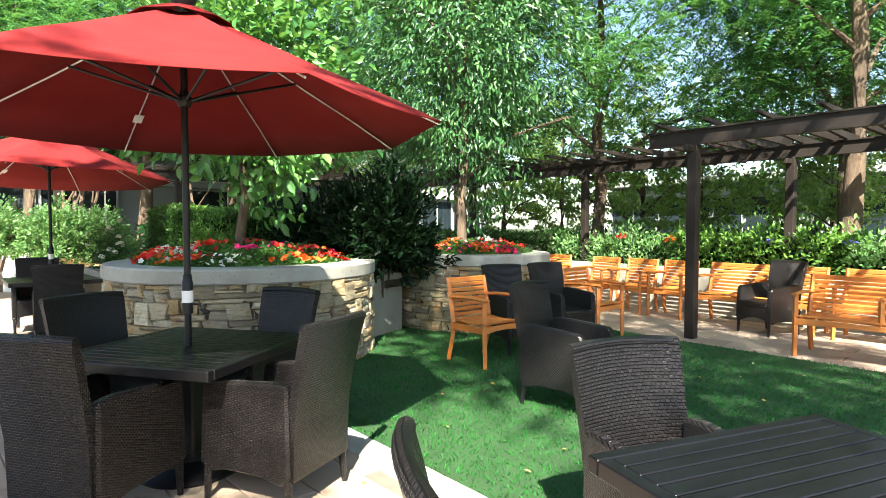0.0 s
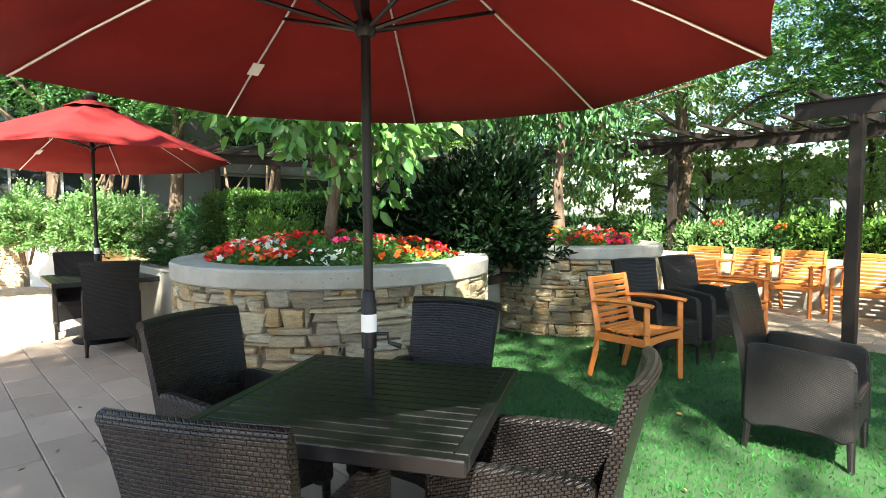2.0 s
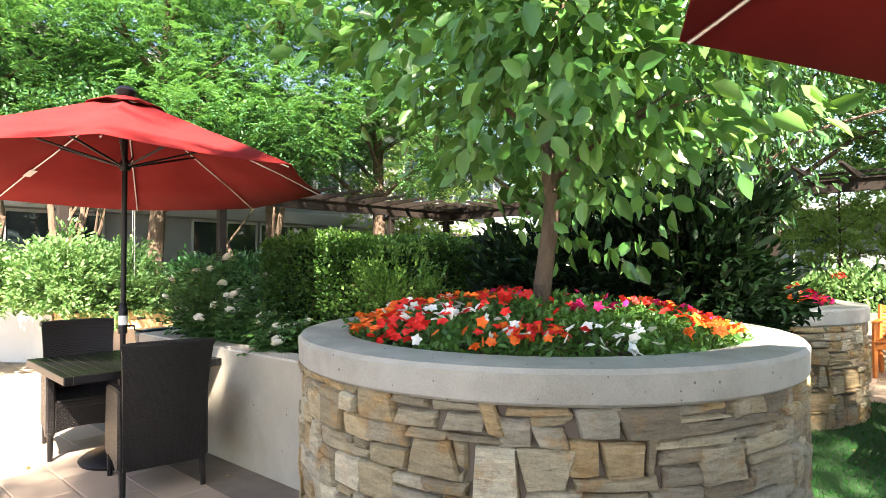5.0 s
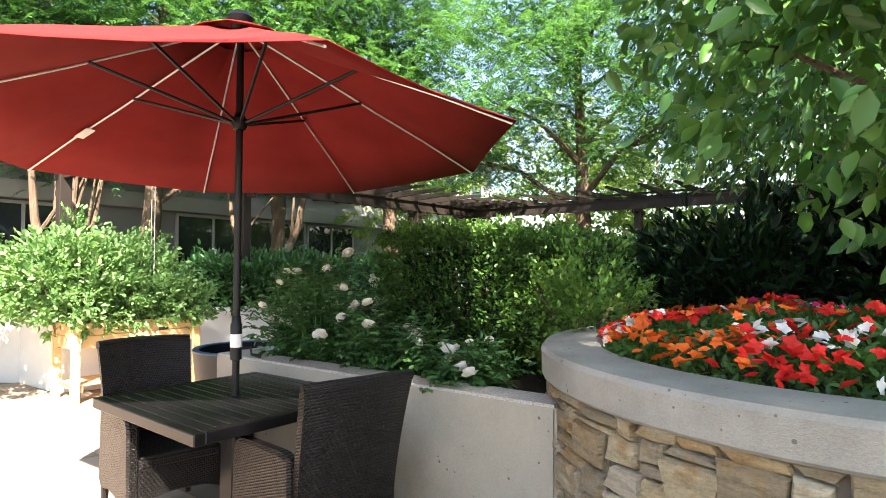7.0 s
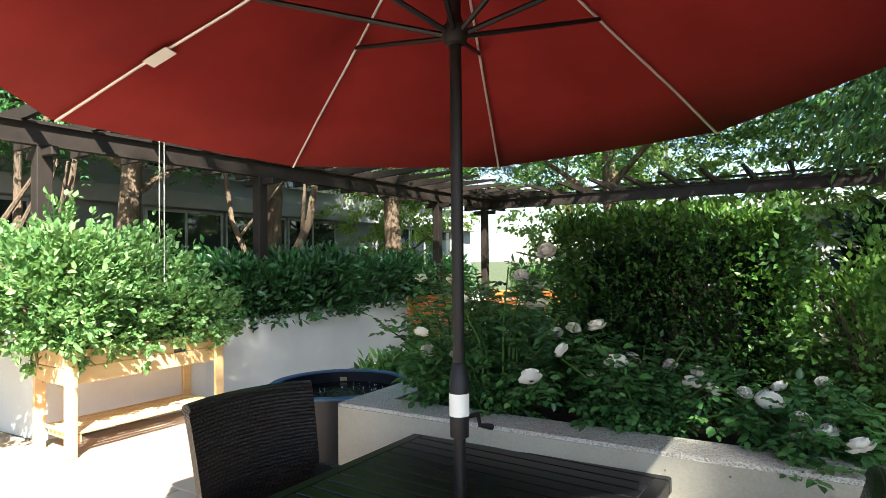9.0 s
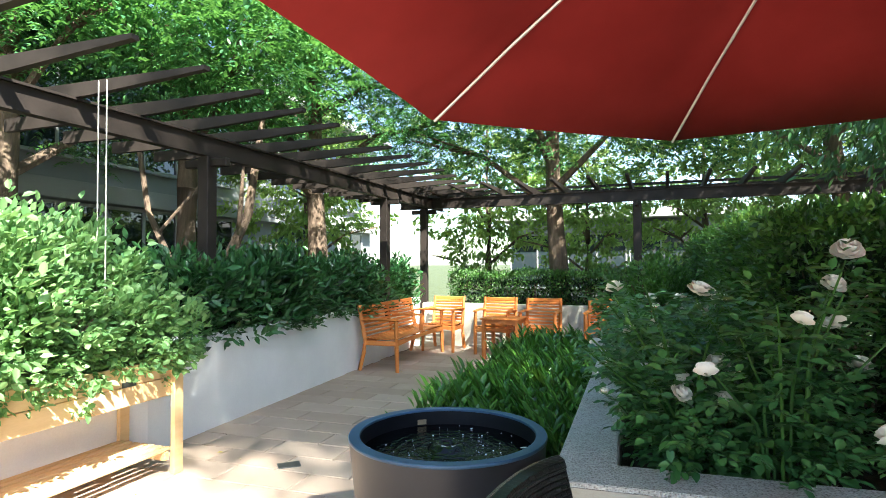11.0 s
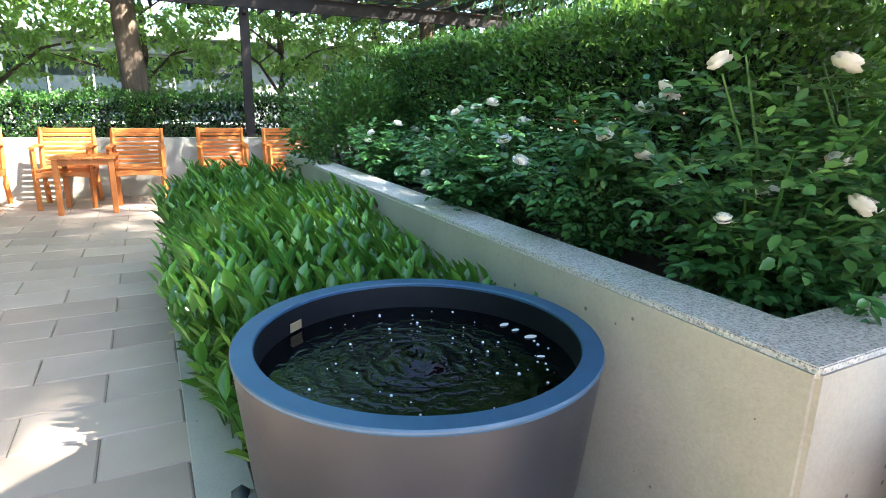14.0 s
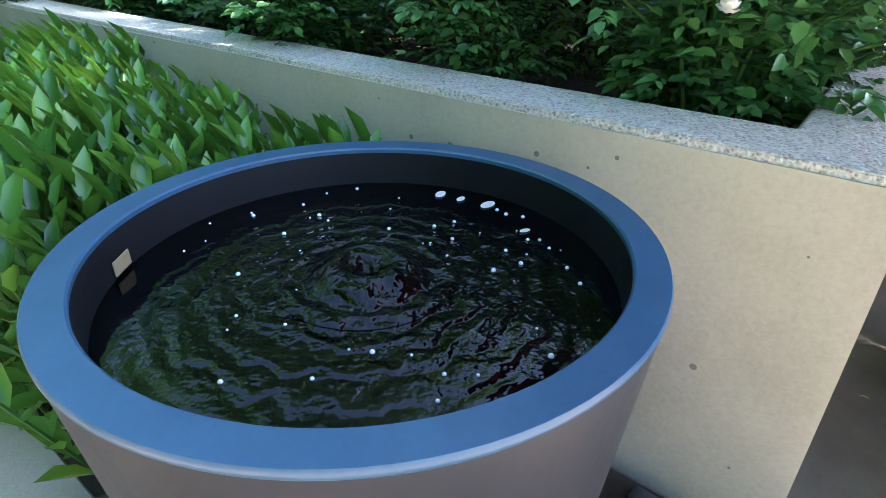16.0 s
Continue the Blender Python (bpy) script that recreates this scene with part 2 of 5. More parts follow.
LEAF_BED = leaf_mat("bedding_leaf", (0.02, 0.07, 0.018), (0.042, 0.12, 0.026), (0.085, 0.20, 0.042), (0.25, 0.45, 0.05), 0.3)
LEAF_LIME = leaf_mat("lime_leaf", (0.018, 0.060, 0.012), (0.08, 0.19, 0.035), (0.19, 0.34, 0.065), (0.3, 0.5, 0.07), 0.3)
GRASS = leaf_mat("turf_blade", (0.010, 0.072, 0.013), (0.017, 0.115, 0.019), (0.032, 0.165, 0.028), (0.08, 0.35, 0.03), 0.15, 0.7, 0.2)


def petal_mat(name, c1, c2):
    return leaf_mat(name, c1, c2, c2, c2, 0.25, 0.5, 0.3)


PETALS = {"red": petal_mat("red_petal", (0.60, 0.012, 0.012), (0.78, 0.035, 0.025)),
          "orange": petal_mat("orange_petal", (0.80, 0.10, 0.015), (0.88, 0.19, 0.03)),
          "white": petal_mat("white_petal", (0.78, 0.77, 0.72), (0.88, 0.87, 0.84)),
          "magenta": petal_mat("magenta_petal", (0.55, 0.015, 0.10), (0.72, 0.03, 0.20))}
ROSE = petal_mat("cream_rose_petal", (0.76, 0.72, 0.64), (0.88, 0.86, 0.80))


def fabric():
    m, nt, b = nodes_of("red_canvas")
    big = noise_tex(nt, 2.5, 4, 0.6)
    fine = noise_tex(nt, 400, 3, 0.6)
    col = ramp(nt, big, [(0.3, (0.165, 0.013, 0.013)), (0.7, (0.215, 0.019, 0.019))])
    nt.links.new(col, b.inputs["Base Color"])
    b.inputs["Roughness"].default_value = 0.9
    b.inputs["Specular IOR Level"].default_value = 0.15
    bump(nt, b, fine, 0.25, 0.002)
    tr = nt.nodes.new("ShaderNodeBsdfTranslucent")
    tr.inputs["Color"].default_value = (0.50, 0.012, 0.008, 1)
    mx = nt.nodes.new("ShaderNodeMixShader")
    mx.inputs[0].default_value = 0.022
    nt.links.new(b.outputs[0], mx.inputs[1])
    nt.links.new(tr.outputs[0], mx.inputs[2])
    nt.links.new(mx.outputs[0], nt.nodes["Material Output"].inputs["Surface"])
    return m


def wicker():
    """Woven resin: short flat strands, offset from row to row."""
    m, nt, b = nodes_of("woven_resin")
    tc = nt.nodes.new("ShaderNodeTexCoord")
    sx = nt.nodes.new("ShaderNodeSeparateXYZ")
    nt.links.new(tc.outputs["Object"], sx.inputs[0])
    cx = nt.nodes.new("ShaderNodeCombineXYZ")
    nt.links.new(mathn(nt, "ADD", sx.outputs[0], sx.outputs[1]), cx.inputs[0])
    nt.links.new(mathn(nt, "ADD", sx.outputs[2], mathn(nt, "MULTIPLY", sx.outputs[1], 0.35)), cx.inputs[1])
    br = nt.nodes.new("ShaderNodeTexBrick")
    nt.links.new(cx.outputs[0], br.inputs["Vector"])
    br.offset = 0.5
    for k, v in (("Scale", 1.0), ("Brick Width", 0.020), ("Row Height", 0.0125), ("Mortar Size", 0.0034), ("Mortar Smooth", 1.0)):
        br.inputs[k].default_value = v
    br.inputs["Color1"].default_value = (0.007, 0.0058, 0.006, 1)
    br.inputs["Color2"].default_value = (0.015, 0.0125, 0.013, 1)
    br.inputs["Mortar"].default_value = (0.001, 0.001, 0.001, 1)
    nt.links.new(br.outputs["Color"], b.inputs["Base Color"])
    b.inputs["Roughness"].default_value = 0.36
    b.inputs["Specular IOR Level"].default_value = 0.45
    bump(nt, b, mathn(nt, "SUBTRACT", 1.0, br.outputs["Fac"]), 0.9, 0.006)
    return m


def water():
    m, nt, b = nodes_of("rippled_water")
    tc = nt.nodes.new("ShaderNodeTexCoord")
    w = nt.nodes.new("ShaderNodeTexWave")
    w.wave_type, w.rings_direction = "RINGS", "SPHERICAL"
    w.inputs["Scale"].default_value, w.inputs["Distortion"].default_value = 6.5, 7.0
    w.inputs["Detail"].default_value, w.inputs["Detail Scale"].default_value = 3.0, 3.0
    nt.links.new(tc.outputs["Object"], w.inputs["Vector"])
    ln = nt.nodes.new("ShaderNodeVectorMath")
    ln.operation = "LENGTH"
    nt.links.new(tc.outputs["Object"], ln.inputs[0])
    fall = nt.nodes.new("ShaderNodeMapRange")
    nt.links.new(ln.outputs["Value"], fall.inputs["Value"])
    for k, v in (("From Min", 0.05), ("From Max", 0.33), ("To Min", 1.0), ("To Max", 0.06)):
        fall.inputs[k].default_value = v
    n = mathn(nt, "ADD", noise_tex(nt, 9, 4, 0.65), mathn(nt, "MULTIPLY", noise_tex(nt, 26, 3, 0.6), 0.35))
    hgt = mathn(nt, "MULTIPLY", mathn(nt, "ADD", mathn(nt, "MULTIPLY", w.outputs["Fac"], 0.45), mathn(nt, "MULTIPLY", n, 0.8)), fall.outputs["Result"])
    bump(nt, b, hgt, 0.62, 0.02)
    b.inputs["Base Color"].default_value = (0.001, 0.0013, 0.0018, 1)
    b.inputs["Roughness"].default_value = 0.03
    b.inputs["IOR"].default_value = 1.33
    b.inputs["Specular IOR Level"].default_value = 0.5
    return m


def window_glass():
    m, nt, b = nodes_of("window_glass")
    b.inputs["Base Color"].default_value = (0.02, 0.03, 0.035, 1)
    b.inputs["Roughness"].default_value = 0.03
    b.inputs["Specular IOR Level"].default_value = 0.9
    bump(nt, b, noise_tex(nt, 0.7, 2, 0.5), 0.05, 0.02)
    return m


CANVAS, WICKER, WATER, GLASS = fabric(), wicker(), water(), window_glass()


# ---- mesh helpers ----
def mesh_of(name, verts, faces, material, smooth=False):
    me = bpy.data.meshes.new(name)
    me.from_pydata([tuple(v) for v in verts], [], [tuple(f) for f in faces])
    me.materials.append(material)
    if smooth:
        me.shade_smooth()
    me.update()
    return me


def from_bm(name, bm, material, smooth=False):
    me = bpy.data.meshes.new(name)
    bmesh.ops.recalc_face_normals(bm, faces=bm.faces)
    bm.to_mesh(me)
    bm.free()
    me.materials.append(material)
    if smooth:
        me.shade_smooth()
        me.set_sharp_from_angle(angle=radians(38))
    return me


def part(name, me, parent, label="", m=None):
    ob = new(name, me)
    ob.parent = parent
    if m is not None:
        ob.matrix_basis = m
    return tagged(ob, label)


def bx(sx, sy, sz, m=None, bevel=0.004, bm=None):
    """A box with eased edges; sizes in metres, centred, placed by m."""
    own = bmesh.new()
    bmesh.ops.create_cube(own, size=1.0, matrix=Matrix.Diagonal((sx, sy, sz, 1)))
    if bevel:
        bmesh.ops.bevel(own, geom=own.edges[:], offset=min(bevel, 0.3 * min(sx, sy, sz)), segments=1, affect="EDGES")
    if m is not None:
        own.transform(m)
    if bm is None:
        return own
    tmp = bpy.data.meshes.new("tmp")
    own.to_mesh(tmp)
    own.free()
    bm.from_mesh(tmp)
    bpy.data.meshes.remove(tmp)
    return bm


def box_mesh(name, size, material, m=None, bevel=0.004):
    return from_bm(name, bx(*size, m, bevel), material)


def slab(outline, thick, m=None, bevel=0.004):
    """An outline in the plane (x, y) made thick along z, centred on it."""
    bm = bmesh.new()
    vs = [bm.verts.new((x, y, -thick / 2)) for x, y in outline]
    f = bm.faces.new(vs)
    ex = bmesh.ops.extrude_face_region(bm, geom=[f])
    bmesh.ops.translate(bm, vec=(0, 0, thick), verts=[g for g in ex["geom"] if isinstance(g, bmesh.types.BMVert)])
    bmesh.ops.recalc_face_normals(bm, faces=bm.faces)
    if bevel:
        bmesh.ops.bevel(bm, geom=bm.edges[:], offset=bevel, segments=1, affect="EDGES")
    if m is not None:
        bm.transform(m)
    return bm


def tube(points, radii, sides=8, bm=None):
    """A round rod along points, with a radius at each."""
    bm = bm or bmesh.new()
    rings = []
    pts = [Vector(p) for p in points]
    for i, p in enumerate(pts):
        d = (pts[min(i + 1, len(pts) - 1)] - pts[max(i - 1, 0)]).normalized()
        q = d.to_track_quat("Z", "Y")
        rings.append([bm.verts.new(p + q @ Vector((math.cos(a), math.sin(a), 0)) * radii[i]) for a in (2 * math.pi * k / sides for k in range(sides))])
    for a, b in zip(rings, rings[1:]):
        for k in range(sides):
            bm.faces.new((a[k], a[(k + 1) % sides], b[(k + 1) % sides], b[k]))
    bm.faces.new(rings[0][::-1])
    bm.faces.new(rings[-1])
    return bm


def lathe(profile, sides=48, bm=None):
    """A turned body from (radius, height) pairs."""
    bm = bm or bmesh.new()
    rings = [[bm.verts.new((r * math.cos(2 * math.pi * k / sides), r * math.sin(2 * math.pi * k / sides), z)) for k in range(sides)] for r, z in profile]
    for a, b in zip(rings, rings[1:]):
        for k in range(sides):
            bm.faces.new((a[k], a[(k + 1) % sides], b[(k + 1) % sides], b[k]))
    return bm


def inside(poly, x, y):
    """Which of the points x, y (arrays) lie inside the polygon."""
    r = np.zeros(np.shape(x), bool)
    for (x0, y0), (x1, y1) in zip(poly, poly[1:] + poly[:1]):
        if y0 != y1:
            r ^= ((y0 > y) != (y1 > y)) & (x < (x1 - x0) * (y - y0) / (y1 - y0) + x0)
    return r


# ---- leaves ----
def unit(a):
    return a / np.maximum(np.linalg.norm(a, axis=1, keepdims=True), 1e-9)


def leaves(name, P, D, N, L, wide, material, fold=0.25, fine=False):
    """One mesh of many folded leaves: roots P, directions D, upper sides N, lengths L, width as a share of length."""
    D = unit(D)
    S = unit(np.cross(D, N))
    U = np.cross(S, D)
    L = L[:, None]
    W = L * wide * 0.5
    n = len(P)
    if fine:
        rows = [P, P + D * L * 0.3 + S * W * 0.85 + U * W * fold, P + D * L * 0.66 + S * W * 0.8 + U * W * fold * 0.6, P + D * L - U * L * 0.12,
                P + D * L * 0.66 - S * W * 0.8 + U * W * fold * 0.6, P + D * L * 0.3 - S * W * 0.85 + U * W * fold]
        quads = np.array([[0, 1, 2, 3], [0, 3, 4, 5]])
    else:
        rows = [P, P + D * L * 0.45 + S * W + U * W * fold, P + D * L - U * L * 0.06, P + D * L * 0.45 - S * W + U * W * fold]
        quads = np.array([[0, 1, 2], [0, 2, 3]])
    k = len(rows)
    V = np.stack(rows, 1).reshape(-1, 3)
    F = (np.arange(n)[:, None, None] * k + quads[None]).reshape(-1, quads.shape[1])
    me = bpy.data.meshes.new(name)
    me.vertices.add(len(V))
    me.vertices.foreach_set("co", V.ravel())
    me.loops.add(F.size)
    me.loops.foreach_set("vertex_index", F.ravel())
    me.polygons.add(len(F))
    me.polygons.foreach_set("loop_start", np.arange(len(F)) * quads.shape[1])
    me.materials.append(material)
    me.update(calc_edges=True)
    return me


def rand_dirs(rg, n, up=0.0):
    d = rg.normal(size=(n, 3))
    d[:, 2] += up
    return unit(d)


def shell_leaves(rg, n, centre, radii, depth=0.35, bottom=-1.0):
    """Points near the skin of an uneven ellipsoid, and the outward directions."""
    d = rand_dirs(rg, n)
    d = d[d[:, 2] > bottom]
    k = 1 - depth * rg.random(len(d)) ** 1.5
    wob = 1 + 0.14 * np.sin(3.1 * d[:, 0] * 2 + 1.3) * np.cos(2.7 * d[:, 1] * 2) + 0.10 * np.sin(7 * d[:, 2] + 5 * d[:, 0])
    return np.array(centre) + d * np.array(radii) * (k * wob)[:, None], d


def clump_crown(rg, clumps, per, spread, centre, radii, flat=0.5):
    """Leaf roots gathered into clumps over an ellipsoid, with gaps between."""
    c, d = shell_leaves(rg, clumps, centre, radii, 0.65)
    m = len(c)
    p = np.repeat(c, per, 0) + rg.normal(size=(m * per, 3)) * np.array([spread, spread, spread * flat])
    return p, np.repeat(d, per, 0), c


def frond_mesh(name, rg, P, D, L, material, pairs=7):
    """Pinnate leaves: leaflet pairs along drooping midribs."""
    n = len(P)
    D = unit(D)
    side = unit(np.cross(D, np.array([[0, 0, 1.0]])) + 1e-6)
    roots, dirs, norms, lens = [], [], [], []
    for i in range(pairs):
        f = (i + 1.0) / pairs
        c = P + D * (L * f)[:, None] + np.array([0, 0, -1.0]) * (L * 0.35 * f * f)[:, None]
        up = np.tile([[0.0, 0.0, 1.0]], (n, 1)) + rg.normal(size=(n, 3)) * 0.25
        for sgn in (1, -1):
            roots.append(c)
            dirs.append(side * sgn + D * 0.55 + np.array([0, 0, -0.35]) + rg.normal(size=(n, 3)) * 0.12)
            norms.append(up)
            lens.append(L * 0.27 * (1 - 0.35 * abs(f - 0.45)))
    return leaves(name, np.concatenate(roots), np.concatenate(dirs), np.concatenate(norms), np.concatenate(lens), 0.48, material)


def foliage_box(rg, n, length, width, z0, z1, size, wide, material, name, jitter=0.05, sag=0.0, up=0.6, fine=False):
    """Leaves over the four sides and the top of a clipped block along x (from 0) and y (centred)."""
    areas = np.array([length * (z1 - z0)] * 2 + [width * (z1 - z0)] * 2 + [length * width])
    pick = rg.choice(5, n, p=areas / areas.sum())
    a, b = rg.random(n), rg.random(n)
    P, D = np.zeros((n, 3)), np.zeros((n, 3))
    for i, (fn, d) in enumerate(((lambda a, b: (a * length, -width / 2 + 0 * a, z0 + b * (z1 - z0)), (0, -1, 0)), (lambda a, b: (a * length, width / 2 + 0 * a, z0 + b * (z1 - z0)), (0, 1, 0)),
                                 (lambda a, b: (0 * a, (a - 0.5) * width, z0 + b * (z1 - z0)), (-1, 0, 0)), (lambda a, b: (length + 0 * a, (a - 0.5) * width, z0 + b * (z1 - z0)), (1, 0, 0)),
                                 (lambda a, b: (a * length, (b - 0.5) * width, z1 + 0 * a), (0, 0, 1)))):
        k = pick == i
        P[k] = np.stack(fn(a[k], b[k]), 1)
        D[k] = d
    wob = 0.5 * (np.sin(P[:, 0] * 3.1 + P[:, 2] * 2.3) + np.sin(P[:, 1] * 4.3 - P[:, 0] * 1.9 + 1) + np.sin(P[:, 2] * 5.1 + P[:, 0] * 4.7))
    P += D * (jitter * wob + jitter * rg.normal(size=n) - jitter)[:, None]
    D = D + rg.normal(size=(n, 3)) * 0.7 + np.array([0, 0, up])
    N = rand_dirs(rg, n, 1.2)
    return leaves(name, P, D, N, size * (0.7 + 0.6 * rg.random(n)), wide, material, fine=fine)


# ---- ground ----
def wall_run(name, pts, thick, z0, z1, material, label, category="wall", ease=0.012):
    """A wall along pts, its thickness to the left of the run, mitred at the bends."""
    P = [Vector(p) for p in pts]
    inner = []
    for i, p in enumerate(P):
        ds = []
        if i > 0:
            ds.append((P[i] - P[i - 1]).normalized())
        if i < len(P) - 1:
            ds.append((P[i + 1] - P[i]).normalized())
        ns = [Vector((-d.y, d.x)) for d in ds]
        nm = sum(ns, Vector((0, 0))).normalized()
        inner.append(p + nm * thick / max(0.35, nm.dot(ns[0])))
    bm = bmesh.new()
    lo = [[bm.verts.new((q.x, q.y, z)) for q in P] for z in (z0, z1)]
    hi = [[bm.verts.new((q.x, q.y, z)) for q in inner] for z in (z0, z1)]
    for i in range(len(P) - 1):
        for a, b in ((lo[0], lo[1]), (lo[1], hi[1]), (hi[1], hi[0])):
            bm.faces.new((a[i], a[i + 1], b[i + 1], b[i]))
    for i in (0, len(P) - 1):
        bm.faces.new((lo[0][i], lo[1][i], hi[1][i], hi[0][i]))
    bmesh.ops.recalc_face_normals(bm, faces=bm.faces)
    bmesh.ops.bevel(bm, geom=[e for e in bm.edges if e.calc_face_angle(0) > 0.5], offset=ease, segments=2, affect="EDGES")
    return tagged(new(name, from_bm(name, bm, material)), label, category, kind="structure")


def sheet(name, outline, z, thick, material, label, category, kind="structure"):
    bm = slab(outline, thick, Matrix.Translation((0, 0, z - thick / 2)), 0)
    return tagged(new(name, from_bm(name, bm, material)), label, category, kind=kind)


U = Vector((0.66, 0.7513))        # along the rose wall
NB, TB = Vector((0.694, 0.720)), Vector((0.720, -0.694))   # across and along the back wall


def at_back(n, s):
    """The point n across and s along the back wall's frame."""
    p = NB * n + TB * s
    return (p.x, p.y)


SOUTH = pose(0.518, 0.284, 0, 0, 0, 1.79)       # the south terrace's own grid


def south(x, y):
    p = SOUTH @ Vector((x, y, 0))
    return (p.x, p.y)


sheet("ground", [(-300, -300), (300, -300), (300, 300), (-300, 300)], -0.06, 0.1, EARTH, "dark green ground cover reaching away around the garden", "ground")
sheet("pavement_bed", [(-14, -6), (9, -6), (9, 3), at_back(10.2, 1), at_back(10.2, -13.4), (-14, 12)], -0.012, 0.04, JOINT, "dark sandy joints under the pale pavers", "pavement")
LAWN = [at_back(3.0, -4.4), at_back(3.0, 8), at_back(7.86, 8), at_back(7.86, -4.9), at_back(6.6, -6.3), at_back(4.6, -6.3), at_back(3.4, -5.0)]
sheet("lawn", LAWN, 0.006, 0.03, TURF, "bright green artificial turf lawn", "lawn")
kerb = slab([at_back(2.78, -4.7), at_back(2.78, 8), at_back(3.0, 8), at_back(3.0, -4.7)], 0.05, Matrix.Translation((0, 0, -0.013)), 0.004)
tagged(new("kerb", from_bm("kerb", kerb, COPING)), "pale concrete kerb along the turf lawn", "kerb", kind="structure")

WALL_A = [(-9.75, 11.78), (-8.64, 11.66), (-7.80, 11.00), (-6.70, 11.90), (-2.615, 16.80)]
wall_run("wall_west", WALL_A, 0.22, -0.03, 0.85, WHITEWALL, "smooth pale rendered retaining wall of a raised bed")
wall_run("wall_back", [at_back(10.28, -13.5), at_back(10.28, 9)], 0.22, -0.03, 0.75, CONCRETE, "low concrete retaining wall behind the row of benches")
ROSE_WALL = [(-0.35, 10.2), (-2.31, 11.82), (-5.345, 8.37), (-3.40, 6.74)]
wall_run("wall_rose", ROSE_WALL, 0.2, -0.03, 0.82, CONCRETE, "weathered concrete retaining wall of the rose bed")
wall_run("wall_cap", [(-0.36, 10.205), (-2.31, 11.814), (-5.337, 8.37), (-3.404, 6.748)], 0.188, 0.80, 0.8235, AGGREGATE, "pitted pale aggregate top of the rose bed wall", "coping", 0.003)
wall_run("wall_gap", [south(-0.98, 7.15), south(-0.62, 7.95)], 0.18, -0.03, 0.80, CONCRETE, "short concrete wall between two round stone planters")
sheet("rose_bed_soil", [(-5.1, 8.38), (-3.3, 6.9), (-0.9, 7.2), (-0.2, 8.3), (-0.3, 10.0), (-2.3, 11.55)], 0.72, 0.1, SOIL, "dark soil of the rose bed", "soil")
sheet("west_bed_soil", [(-10.2, 11.9), (-8.8, 11.8), (-8.0, 11.2), (-6.9, 12.1), (-2.6, 17.2), (-5.5, 19.8), (-13, 16)], 0.74, 0.1, SOIL, "dark soil of the raised bed", "soil")
sheet("back_bed_soil", [at_back(10.4, -13.3), at_back(10.4, 9), at_back(14.6, 9), at_back(14.6, -13.3)], 0.67, 0.1, SOIL, "dark soil behind the low wall", "soil")
strip_o = Vector((-5.345, 8.37))
SN = Vector((-U.y, U.x))


def strip(a, n):
    p = strip_o + U * a + SN * n
    return (p.x, p.y)


kerb2 = slab([strip(-0.15, 0.84), strip(4.4, 0.84), strip(4.4, 1.022), strip(-0.15, 1.022)], 0.05, Matrix.Translation((0, 0, -0.015)), 0.004)
tagged(new("kerb", from_bm("kerb", kerb2, CONCRETE)), "flat concrete edging beside the laurel clump", "kerb", kind="structure")
sheet("laurel_soil", [strip(-0.12, 0.02), strip(4.35, 0.02), strip(4.35, 0.835), strip(-0.12, 0.835)], 0.004, 0.03, SOIL, "dark soil under the laurel clump", "soil")


